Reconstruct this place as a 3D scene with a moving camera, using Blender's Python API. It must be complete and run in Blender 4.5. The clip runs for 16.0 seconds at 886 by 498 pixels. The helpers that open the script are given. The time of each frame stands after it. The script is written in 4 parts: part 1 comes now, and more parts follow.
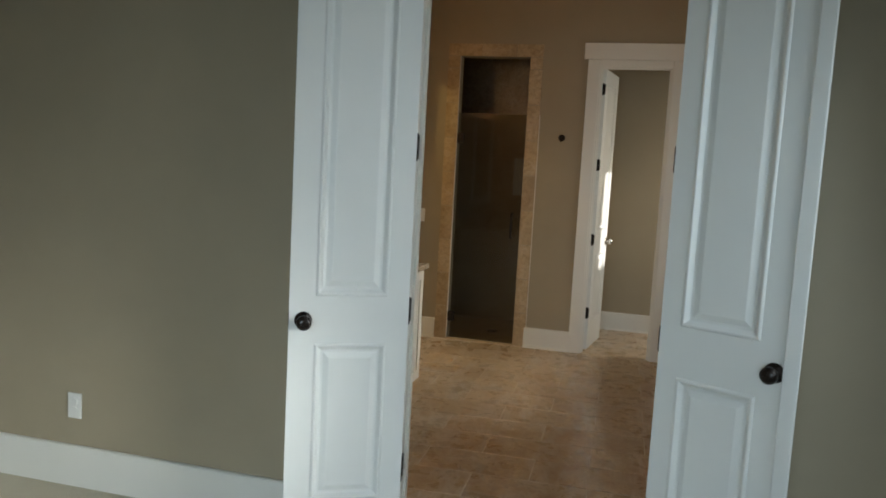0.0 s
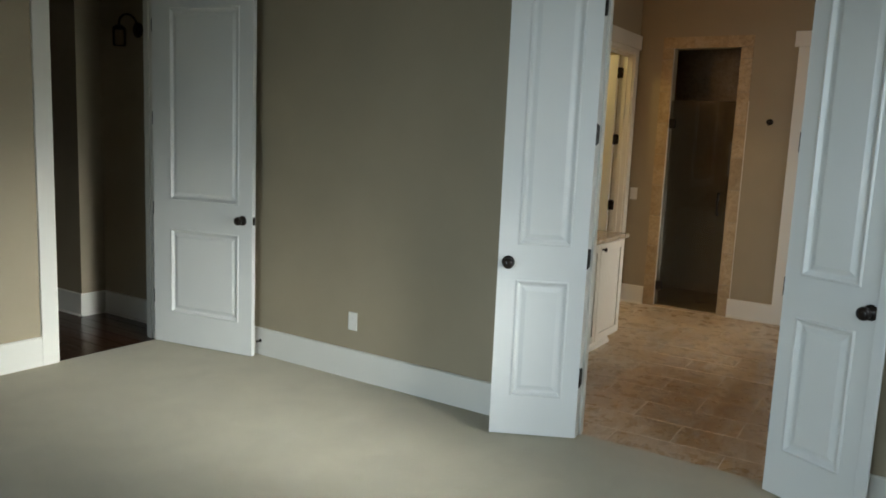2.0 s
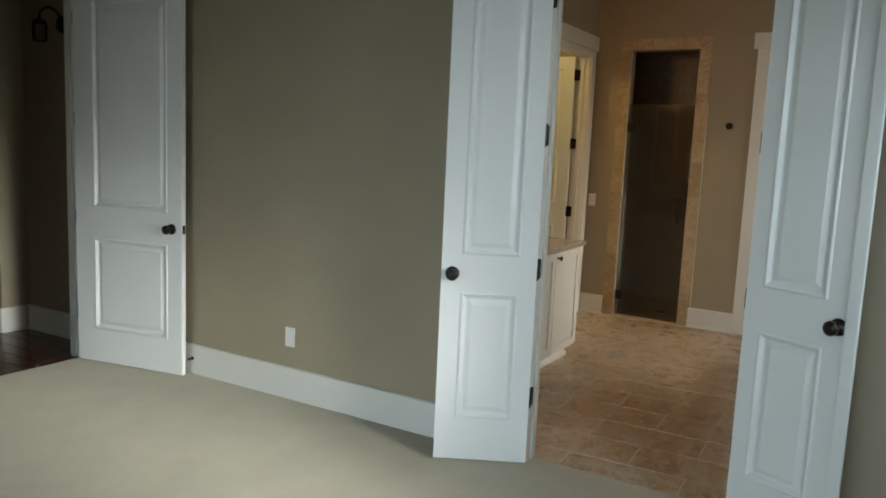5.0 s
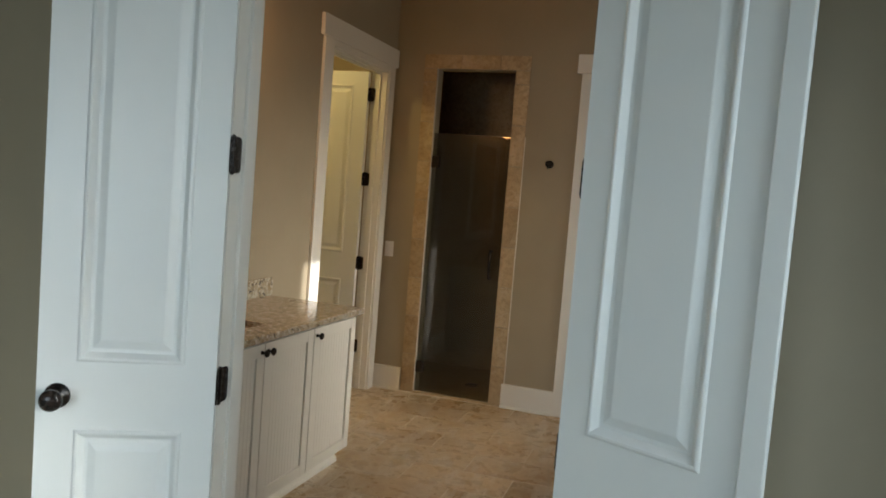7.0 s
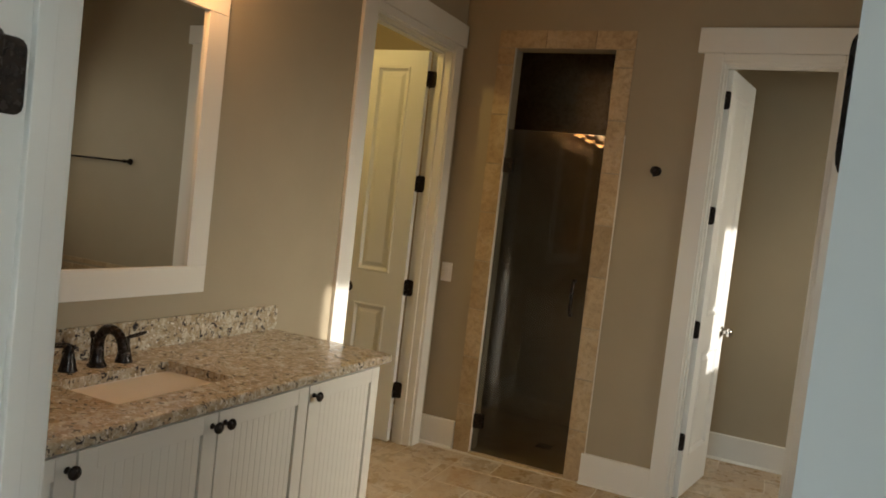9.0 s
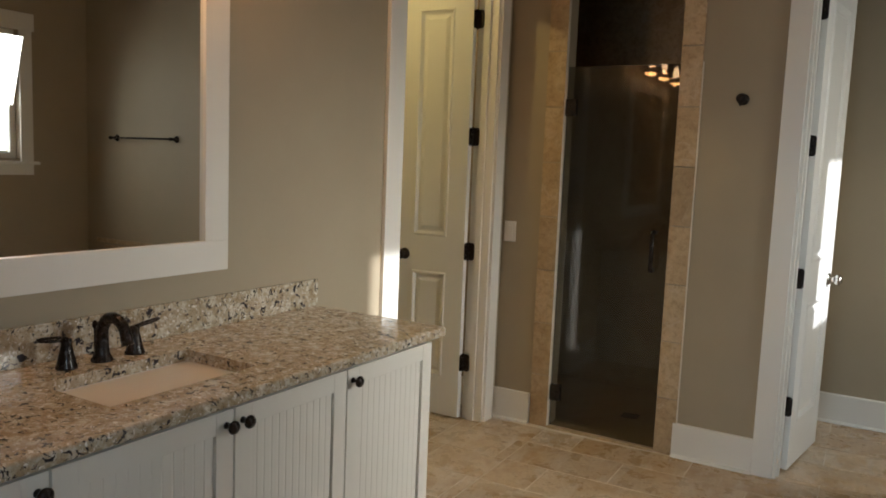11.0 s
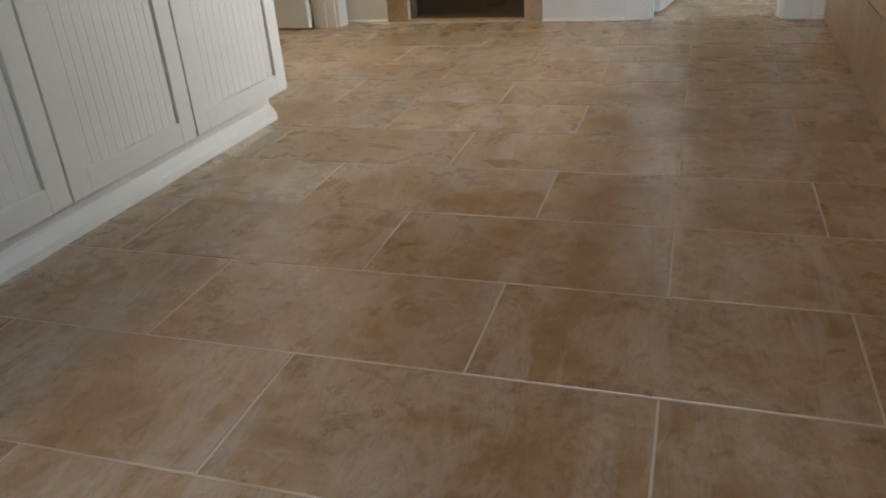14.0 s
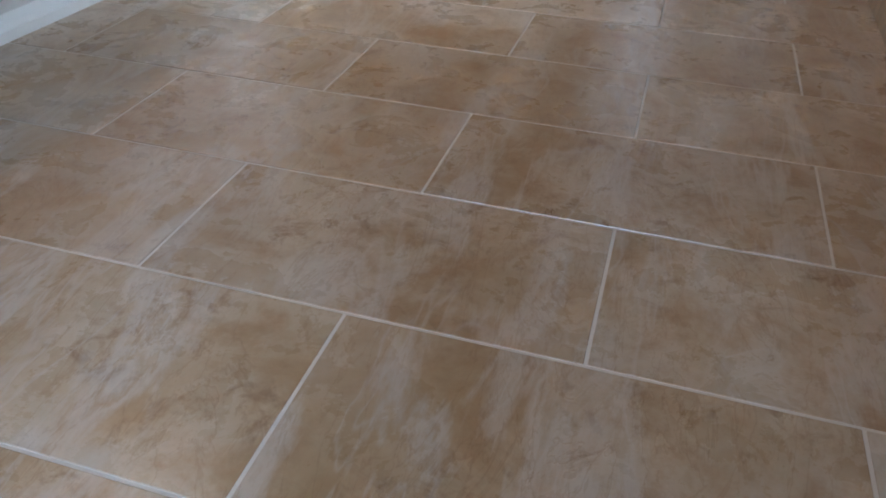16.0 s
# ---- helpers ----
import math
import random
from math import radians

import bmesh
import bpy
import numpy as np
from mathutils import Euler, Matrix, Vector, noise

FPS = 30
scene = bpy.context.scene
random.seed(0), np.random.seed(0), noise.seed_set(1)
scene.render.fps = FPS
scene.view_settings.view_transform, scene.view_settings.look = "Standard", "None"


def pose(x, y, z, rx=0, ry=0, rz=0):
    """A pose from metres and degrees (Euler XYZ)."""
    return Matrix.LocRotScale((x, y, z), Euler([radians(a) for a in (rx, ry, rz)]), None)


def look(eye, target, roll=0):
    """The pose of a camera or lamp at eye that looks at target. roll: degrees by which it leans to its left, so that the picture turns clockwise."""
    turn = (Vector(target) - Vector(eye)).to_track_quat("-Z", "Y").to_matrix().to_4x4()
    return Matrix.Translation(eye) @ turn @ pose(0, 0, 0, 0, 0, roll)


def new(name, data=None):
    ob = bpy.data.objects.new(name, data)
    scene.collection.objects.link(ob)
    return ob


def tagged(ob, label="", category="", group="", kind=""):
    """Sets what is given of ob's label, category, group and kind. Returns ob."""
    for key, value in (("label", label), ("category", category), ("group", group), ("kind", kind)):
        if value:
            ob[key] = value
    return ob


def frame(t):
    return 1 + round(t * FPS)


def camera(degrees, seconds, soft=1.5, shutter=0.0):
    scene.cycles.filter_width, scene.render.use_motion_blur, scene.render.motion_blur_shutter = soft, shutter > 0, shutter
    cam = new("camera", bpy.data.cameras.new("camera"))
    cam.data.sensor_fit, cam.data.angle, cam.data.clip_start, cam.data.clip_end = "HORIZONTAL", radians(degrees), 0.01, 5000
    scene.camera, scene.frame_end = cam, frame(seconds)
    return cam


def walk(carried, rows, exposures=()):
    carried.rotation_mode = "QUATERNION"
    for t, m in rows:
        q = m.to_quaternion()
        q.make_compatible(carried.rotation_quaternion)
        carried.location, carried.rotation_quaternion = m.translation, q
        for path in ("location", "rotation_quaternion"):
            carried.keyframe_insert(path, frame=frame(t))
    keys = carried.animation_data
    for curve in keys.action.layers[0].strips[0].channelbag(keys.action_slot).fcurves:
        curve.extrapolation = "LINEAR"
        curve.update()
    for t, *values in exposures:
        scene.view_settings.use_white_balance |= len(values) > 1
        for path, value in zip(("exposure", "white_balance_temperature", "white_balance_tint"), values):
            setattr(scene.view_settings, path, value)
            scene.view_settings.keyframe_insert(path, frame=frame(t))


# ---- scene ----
cam = camera(60.1, 16.0, soft=1.8)
PATH = [
    (0, (0.328, 0.889, 1.568), (-0.176, 2.812, 1.346), 3.1),
    (0.5, (0.49, 0.628, 1.548), (-0.275, 2.461, 1.316), 3.5),
    (1, (0.681, 0.312, 1.573), (-0.237, 2.071, 1.318), 3.5),
    (1.5, (0.872, 0.124, 1.579), (-0.155, 1.818, 1.303), 2.9),
    (2, (0.958, 0.016, 1.582), (-0.115, 1.679, 1.291), 2.5),
    (2.5, (1.014, -0.005, 1.594), (-0.108, 1.624, 1.3), 2.1),
    (3, (1.018, -0.036, 1.599), (-0.146, 1.566, 1.315), 1.8),
    (3.2, (1.019, -0.041, 1.589), (-0.162, 1.549, 1.314), 1.6),
    (5.3, (0.867, 0.525, 1.549), (-0.022, 2.296, 1.279), 3.1),
    (5.5, (0.84, 0.668, 1.543), (0.047, 2.484, 1.272), 3.5),
    (6, (0.765, 1.098, 1.556), (0.161, 2.986, 1.29), 4.0),
    (6.5, (0.758, 1.555, 1.561), (0.175, 3.458, 1.361), 3.9),
    (7, (0.684, 1.942, 1.566), (0.049, 3.832, 1.421), 4.6),
    (7.5, (0.590, 2.293, 1.547), (-0.091, 4.168, 1.422), 5.2),
    (8, (0.526, 2.609, 1.534), (-0.218, 4.46, 1.416), 5.6),
    (8.5, (0.431, 2.884, 1.527), (-0.357, 4.715, 1.412), 6.2),
    (9, (0.399, 3.118, 1.524), (-0.453, 4.92, 1.406), 6.5),
    (9.2, (0.375, 3.203, 1.512), (-0.494, 4.997, 1.395), 6.5),
    (11.3, (0.284, 3.547, 1.453), (-0.739, 5.249, 1.219), 2.0),
    (11.5, (0.268, 3.564, 1.435), (-0.726, 5.284, 1.2), 1.4),
    (12, (0.196, 3.624, 1.352), (-0.634, 5.416, 1.041), 0.4),
    (12.5, (0.154, 3.664, 1.174), (-0.557, 5.479, 0.726), -1.6),
    (13, (0.146, 3.665, 0.993), (-0.533, 5.456, 0.417), -2.1),
    (13.5, (0.161, 3.655, 0.826), (-0.487, 5.408, 0.116), -2.8),
    (14, (0.194, 3.691, 0.702), (-0.441, 5.367, -0.188), -4.4),
    (14.5, (0.209, 3.682, 0.64), (-0.381, 5.27, -0.423), -3.7),
    (15, (0.2, 3.679, 0.613), (-0.325, 5.222, -0.545), -1.6),
    (15.5, (0.2, 3.677, 0.607), (-0.308, 5.218, -0.562), -0.0),
    (16, (0.2, 3.677, 0.609), (-0.296, 5.224, -0.559), 1.5),
]
walk(cam, [(t, look(eye, target, roll)) for t, eye, target, roll in PATH],
     exposures=[(0.0, 0.0, 6450, 10), (8.0, 0.1, 6450, 10), (9.2, 0.1, 6800, 10), (11.5, 0.2, 5700, 10), (12.5, 0.33, 5450, 10), (13.0, 0.22, 5500, 10), (13.5, 0.32, 5500, 10), (14.5, 0.88, 5300, 10), (15.0, 1.0, 5050, 10), (16.0, 1.1, 4600, 10)])

# ---- world, sun and window light ----
SUN_ELEV = 17.5
world = bpy.data.worlds.new("sky")
scene.world = world
world.use_nodes = True
wn = world.node_tree
sky = wn.nodes.new("ShaderNodeTexSky")
sky.sky_type = "NISHITA"
sky.sun_disc = False
sky.sun_elevation = radians(SUN_ELEV)
sky.sun_rotation = radians(90)
wn.nodes["Background"].inputs["Strength"].default_value = 0.12
wn.links.new(sky.outputs["Color"], wn.nodes["Background"].inputs["Color"])

sun = new("sun", bpy.data.lights.new("sun", "SUN"))
sun.data.energy, sun.data.angle, sun.data.color = 5.0, radians(1.0), (1.0, 0.95, 0.87)
sun.matrix_world = look((math.cos(radians(SUN_ELEV)) * 20, 0, math.sin(radians(SUN_ELEV)) * 20), (0, 0, 0))


def sky_panel(name, eye, target, w, h, watts, color, spread=180):
    """The sky's light, at a window's opening."""
    lamp = new(name, bpy.data.lights.new(name, "AREA"))
    lamp.data.shape, lamp.data.size, lamp.data.size_y = "RECTANGLE", w, h
    lamp.data.energy, lamp.data.color, lamp.data.spread = watts, color, radians(spread)
    lamp.matrix_world = look(eye, target)


SKY = (0.73, 0.905, 1.0)
DAY = (1.0, 0.945, 0.81)
sky_panel("sky_bed_back", (-0.3, -2.72, 1.4), (-0.6, 3.7, -0.4), 2.6, 1.5, 22, SKY, 68)
sky_panel("sky_bed_side", (1.36, 2.74, 1.6), (-1.0, 2.6, 0.9), 0.85, 1.4, 10, SKY, 150)
sky_panel("sky_bed_glow", (1.355, 2.62, 1.2), (-3.2, 2.92, 0.05), 0.6, 0.7, 11, (0.88, 0.93, 0.88), 38)
sky_panel("sky_bath", (2.27, 6.55, 1.86), (-1.675, 6.2, 0.4), 0.7, 0.9, 8, DAY, 150)
sky_panel("sky_bath_glow", (2.262, 6.55, 1.86), (-1.675, 6.2, 0.5), 0.6, 0.8, 7, DAY, 50)
sky_panel("sky_toilet", (2.27, 8.17, 1.86), (0, 8.0, 0.5), 0.62, 0.9, 14, DAY, 140)


def bulb_lamp(name, at, watts, color, size=0.04):
    lamp = new(name, bpy.data.lights.new(name, "POINT"))
    lamp.data.energy, lamp.data.color, lamp.data.shadow_soft_size = watts, color, size
    lamp.location = at


WARM = (1.0, 0.46, 0.15)
for yy in (4.45, 4.83, 5.21):
    bulb_lamp("vanity_bulb_light", (-1.55, yy, 2.29), 3.1, WARM, 0.05)
bulb_lamp("closet_light", (-2.6, 6.3, 2.9), 26, (1.0, 0.74, 0.27), 0.1)
bulb_lamp("living_can_light", (-9.45, 5.96, 2.70), 14, (1.0, 0.75, 0.5), 0.05)

# ---- materials ----
class Mat:
    """A small builder round one node material."""

    def __init__(self, name, color=(0.8, 0.8, 0.8), rough=0.5, metal=0.0, coat=0.0):
        self.m = bpy.data.materials.new(name)
        self.m.use_nodes = True
        self.t = self.m.node_tree
        self.b = self.t.nodes["Principled BSDF"]
        self.set("Base Color", (*color, 1))
        self.set("Roughness", rough)
        self.set("Metallic", metal)
        self.set("Coat Weight", coat)

    def set(self, key, value):
        self.b.inputs[key].default_value = value

    def node(self, kind, **sockets):
        n = self.t.nodes.new(kind)
        for k, v in sockets.items():
            n.inputs[k.replace("_", " ")].default_value = v
        return n

    def link(self, a, b):
        self.t.links.new(a, b)

    def coords(self, space="Object", spread=0.0):
        tc = self.node("ShaderNodeTexCoord")
        out = tc.outputs[space]
        if spread:
            info = self.node("ShaderNodeObjectInfo")
            mul = self.node("ShaderNodeVectorMath")
            mul.operation = "MULTIPLY_ADD"
            comb = self.node("ShaderNodeCombineXYZ")
            for k, f in zip("XYZ", (1.0, 7.3, 3.1)):
                s = self.node("ShaderNodeMath")
                s.operation = "MULTIPLY"
                s.inputs[1].default_value = spread * f
                self.link(info.outputs["Random"], s.inputs[0])
                self.link(s.outputs[0], comb.inputs[k])
            mul.inputs[1].default_value = (1, 1, 1)
            self.link(out, mul.inputs[0])
            self.link(comb.outputs[0], mul.inputs[2])
            out = mul.outputs[0]
        return out

    def noise(self, co, scale, detail=4, rough=0.55, distort=0.0):
        n = self.node("ShaderNodeTexNoise", Scale=scale, Detail=detail, Roughness=rough, Distortion=distort)
        self.link(co, n.inputs["Vector"])
        return n.outputs["Fac"]

    def ramp(self, fac, stops):
        r = self.node("ShaderNodeValToRGB")
        e = r.color_ramp.elements
        while len(e) < len(stops):
            e.new(0.5)
        for el, (p, c) in zip(e, stops):
            el.position, el.color = p, (*c, 1)
        self.link(fac, r.inputs[0])
        return r.outputs["Color"]

    def mix(self, fac, a, b, mode="MIX"):
        n = self.t.nodes.new("ShaderNodeMix")
        n.data_type, n.blend_type = "RGBA", mode
        for sock, v in ((n.inputs[0], fac), (n.inputs[6], a), (n.inputs[7], b)):
            if isinstance(v, (int, float)):
                sock.default_value = v
            elif isinstance(v, tuple):
                sock.default_value = (*v, 1)
            else:
                self.link(v, sock)
        return n.outputs[2]

    def color(self, c):
        self.link(c, self.b.inputs["Base Color"])

    def rough(self, fac, lo, hi):
        n = self.node("ShaderNodeMapRange")
        n.inputs["To Min"].default_value, n.inputs["To Max"].default_value = lo, hi
        self.link(fac, n.inputs["Value"])
        self.link(n.outputs[0], self.b.inputs["Roughness"])

    def bump(self, height, strength, dist=0.002):
        n = self.node("ShaderNodeBump", Strength=strength, Distance=dist)
        self.link(height, n.inputs["Height"])
        self.link(n.outputs[0], self.b.inputs["Normal"])


def paint(name, color, rough, vary=0.05, peel=0.15):
    k = Mat(name, color, rough)
    co = k.coords()
    lo = tuple(c * (1 - vary) for c in color)
    hi = tuple(min(1, c * (1 + vary)) for c in color)
    k.color(k.ramp(k.noise(co, 1.6, 5), [(0.3, lo), (0.7, hi)]))
    k.rough(k.noise(co, 5, 3), rough - 0.06, rough + 0.08)
    k.bump(k.noise(co, 220, 2), peel, 0.001)
    return k.m


M_WALL = paint("beige_wall_paint", (0.362, 0.306, 0.218), 0.62)
# Unseen ceilings, darkened to tan so upper walls get less bounced light.
M_CEIL = paint("ceiling_dimmed_paint", (0.38, 0.33, 0.255), 0.8)
M_DOOR = paint("white_door_paint", (0.76, 0.77, 0.76), 0.34, 0.02, 0.06)
M_TRIM = paint("white_trim_paint", (0.77, 0.755, 0.71), 0.36, 0.02, 0.06)
M_CAB = paint("cabinet_paint", (0.70, 0.68, 0.63), 0.4, 0.025, 0.06)
M_PLATE = Mat("white_plastic", (0.8, 0.79, 0.76), 0.35).m


def bronze():
    k = Mat("oil_rubbed_bronze", (0.025, 0.018, 0.015), 0.32, 0.15)
    k.set("Specular IOR Level", 0.35)
    co = k.coords()
    k.color(k.ramp(k.noise(co, 60, 4), [(0.35, (0.010, 0.008, 0.008)), (0.75, (0.035, 0.023, 0.017))]))
    k.rough(k.noise(co, 90, 3), 0.18, 0.34)
    return k.m


M_BRONZE = bronze()
M_CHROME = Mat("polished_nickel", (0.5, 0.48, 0.45), 0.2, 1.0).m
M_DARKGAP = Mat("latch_steel", (0.35, 0.33, 0.3), 0.35, 1.0).m


def carpet():
    k = Mat("carpet", (0.42, 0.37, 0.29), 0.95)
    co = k.coords()
    fine = k.noise(co, 420, 3, 0.7)
    wide = k.noise(co, 3.2, 5, 0.6, 0.4)
    c1 = k.ramp(fine, [(0.25, (0.36, 0.32, 0.225)), (0.7, (0.60, 0.54, 0.40))])
    c2 = k.ramp(wide, [(0.3, (0.86, 0.86, 0.85)), (0.7, (1.0, 1.0, 1.0))])
    k.color(k.mix(1.0, c1, c2, "MULTIPLY"))
    k.set("Sheen Weight", 0.25)
    k.bump(fine, 0.7, 0.006)
    return k.m


M_CARPET = carpet()


def stone(name, spread, dark, mid, light, vein, rough=(0.28, 0.42), scale=1.0):
    """Beige porcelain that imitates travertine: cloudy blotches, pale drifting veins, small pits."""
    k = Mat(name, mid, rough[0])
    co = k.coords("Object", spread)
    cloud = k.noise(co, 4.2 * scale, 9, 0.66, 0.7)
    small = k.noise(co, 34 * scale, 8, 0.72, 0.4)
    drift = k.noise(co, 2.4 * scale, 6, 0.6, 2.0)
    base = k.ramp(cloud, [(0.37, dark), (0.5, mid), (0.62, light)])
    speck = k.ramp(small, [(0.34, (0.70, 0.66, 0.62)), (0.5, (1, 1, 1)), (0.68, (1.14, 1.13, 1.12))])
    base = k.mix(0.9, base, speck, "MULTIPLY")
    band = k.ramp(drift, [(0.47, (0, 0, 0)), (0.5, (1, 1, 1)), (0.53, (0, 0, 0))])
    gate = k.ramp(k.noise(co, 6.0 * scale, 3), [(0.5, (0, 0, 0)), (0.62, (1, 1, 1))])
    fac = k.node("ShaderNodeMath")
    fac.operation = "MULTIPLY"
    k.link(band, fac.inputs[0])
    k.link(gate, fac.inputs[1])
    half = k.node("ShaderNodeMath")
    half.operation = "MULTIPLY"
    half.inputs[1].default_value = 0.6
    k.link(fac.outputs[0], half.inputs[0])
    base = k.mix(half.outputs[0], base, vein)
    crack = k.ramp(k.noise(co, 5.5 * scale, 7, 0.62, 1.2), [(0.485, (1, 1, 1)), (0.5, (0.74, 0.66, 0.58)), (0.512, (1, 1, 1))])
    base = k.mix(0.4, base, crack, "MULTIPLY")
    info = k.node("ShaderNodeObjectInfo")
    tone = k.ramp(info.outputs["Random"], [(0.0, (0.86, 0.83, 0.80)), (1.0, (1.08, 1.06, 1.05))])
    k.color(k.mix(1.0, base, tone, "MULTIPLY"))
    k.rough(small, rough[0], rough[1])
    k.bump(small, 0.12, 0.002)
    return k.m


def floor_stone():
    """Tan porcelain that imitates travertine: brown patches, ragged brown flecks, pale slanting streaks."""
    k = Mat("floor_tile_stone", (0.46, 0.35, 0.24), 0.3)
    co = k.coords("Object", 9.0)
    mp = k.node("ShaderNodeMapping")
    mp.inputs["Rotation"].default_value = (0, 0, 0.9)
    mp.inputs["Scale"].default_value = (1.0, 0.30, 1.0)
    k.link(co, mp.inputs["Vector"])
    slant = mp.outputs[0]
    cloud = k.noise(co, 3.6, 8, 0.64, 0.3)
    patch = k.noise(co, 8.5, 9, 0.68, 0.3)
    flow = k.noise(slant, 8, 7, 0.62, 0.4)
    small = k.noise(co, 48, 7, 0.7, 0.5)
    base = k.ramp(cloud, [(0.36, (0.425, 0.300, 0.163)), (0.5, (0.50, 0.388, 0.254)), (0.63, (0.555, 0.460, 0.34))])
    base = k.mix(k.ramp(patch, [(0.50, (0, 0, 0)), (0.66, (0.75, 0.75, 0.75))]), base, (0.34, 0.21, 0.092))
    gate = k.ramp(k.noise(co, 5.0, 4, 0.6), [(0.46, (0, 0, 0)), (0.58, (1, 1, 1))])
    fleck = k.ramp(k.noise(co, 22, 7, 0.7, 0.6), [(0.53, (0, 0, 0)), (0.65, (0.75, 0.75, 0.75))])
    base = k.mix(k.mix(1.0, gate, fleck, "MULTIPLY"), base, (0.24, 0.145, 0.07))
    pale = k.ramp(flow, [(0.52, (0, 0, 0)), (0.60, (0.7, 0.7, 0.7)), (0.64, (0.15, 0.15, 0.15)), (0.70, (0.8, 0.8, 0.8))])
    base = k.mix(pale, base, (0.60, 0.53, 0.44))
    vein = k.ramp(k.noise(slant, 7, 6, 0.6, 2.2), [(0.482, (1, 1, 1)), (0.5, (0.66, 0.55, 0.44)), (0.512, (1, 1, 1))])
    base = k.mix(0.4, base, vein, "MULTIPLY")
    crease = k.ramp(k.noise(slant, 15, 5, 0.6, 1.4), [(0.475, (1, 1, 1)), (0.497, (0.74, 0.65, 0.56)), (0.503, (1.12, 1.10, 1.07)), (0.525, (1, 1, 1))])
    base = k.mix(k.mix(1.0, gate, (0.55, 0.55, 0.55), "MULTIPLY"), base, k.mix(1.0, base, crease, "MULTIPLY"))
    thread = k.ramp(k.noise(slant, 5, 4, 0.55, 1.0), [(0.555, (0, 0, 0)), (0.57, (0.32, 0.32, 0.32)), (0.59, (0, 0, 0))])
    base = k.mix(thread, base, (0.63, 0.56, 0.48))
    base = k.mix(0.3, base, k.ramp(small, [(0.33, (0.80, 0.77, 0.73)), (0.5, (1, 1, 1)), (0.68, (1.1, 1.1, 1.1))]), "MULTIPLY")
    info = k.node("ShaderNodeObjectInfo")
    base = k.mix(1.0, base, k.ramp(info.outputs["Random"], [(0.0, (0.92, 0.89, 0.86)), (1.0, (1.05, 1.05, 1.05))]), "MULTIPLY")
    k.color(base)
    k.rough(patch, 0.2, 0.36)
    k.bump(small, 0.10, 0.002)
    return k.m


M_TILE = floor_stone()
M_SURR = stone("surround_tile_stone", 5.0, (0.40, 0.30, 0.18), (0.455, 0.35, 0.215), (0.50, 0.40, 0.265), (0.54, 0.45, 0.33), (0.3, 0.45))
M_GROUT = paint("grout", (0.72, 0.66, 0.58), 0.85, 0.08, 0.5)
M_CAULK = paint("caulk", (0.72, 0.67, 0.58), 0.6, 0.04, 0.2)


def granite():
    k = Mat("speckled_granite", (0.5, 0.42, 0.32), 0.12)
    co = k.coords()
    cloud = k.noise(co, 34, 6, 0.65, 0.5)
    base = k.ramp(cloud, [(0.36, (0.32, 0.245, 0.15)), (0.5, (0.44, 0.375, 0.275)), (0.64, (0.61, 0.58, 0.50))])

    def chips(scale, lo, hi, shift):
        mp = k.node("ShaderNodeMapping")
        mp.inputs["Location"].default_value = (shift, shift * 2.3, shift * 0.7)
        k.link(co, mp.inputs["Vector"])
        return k.ramp(k.noise(mp.outputs[0], scale, 3, 0.6, 0.8), [(lo, (0, 0, 0)), (hi, (1, 1, 1))])

    base = k.mix(chips(85, 0.60, 0.64, 3.1), base, (0.80, 0.77, 0.71))
    base = k.mix(chips(90, 0.625, 0.66, 7.7), base, (0.27, 0.20, 0.15))
    base = k.mix(chips(52, 0.595, 0.612, 1.3), base, (0.035, 0.033, 0.038))
    base = k.mix(chips(120, 0.64, 0.67, 5.2), base, (0.05, 0.045, 0.045))
    k.color(base)
    k.rough(cloud, 0.06, 0.14)
    return k.m


M_GRANITE = granite()
M_PORCELAIN = Mat("porcelain", (0.82, 0.80, 0.76), 0.1, 0, 0.4).m
M_MIRROR = Mat("silvered_glass", (0.86, 0.88, 0.87), 0.0, 1.0).m


def wood(name, dark, light, rough, scale=1.0):
    k = Mat(name, dark, rough)
    co = k.coords("Object", 4.0)
    st = k.node("ShaderNodeMapping")
    st.inputs["Scale"].default_value = (1.2 * scale, 14 * scale, 14 * scale)
    k.link(co, st.inputs["Vector"])
    g = k.noise(st.outputs[0], 2.0, 7, 0.6, 1.2)
    base = k.ramp(g, [(0.3, dark), (0.7, light)])
    info = k.node("ShaderNodeObjectInfo")
    tone = k.ramp(info.outputs["Random"], [(0.0, (0.75, 0.75, 0.75)), (1.0, (1.15, 1.12, 1.1))])
    k.color(k.mix(1.0, base, tone, "MULTIPLY"))
    k.rough(g, rough - 0.05, rough + 0.1)
    k.bump(g, 0.15, 0.001)
    return k.m


M_WOOD = wood("dark_stained_wood", (0.028, 0.011, 0.006), (0.075, 0.030, 0.015), 0.22)
M_PINE = wood("knotty_pine", (0.34, 0.19, 0.08), (0.52, 0.33, 0.16), 0.4)


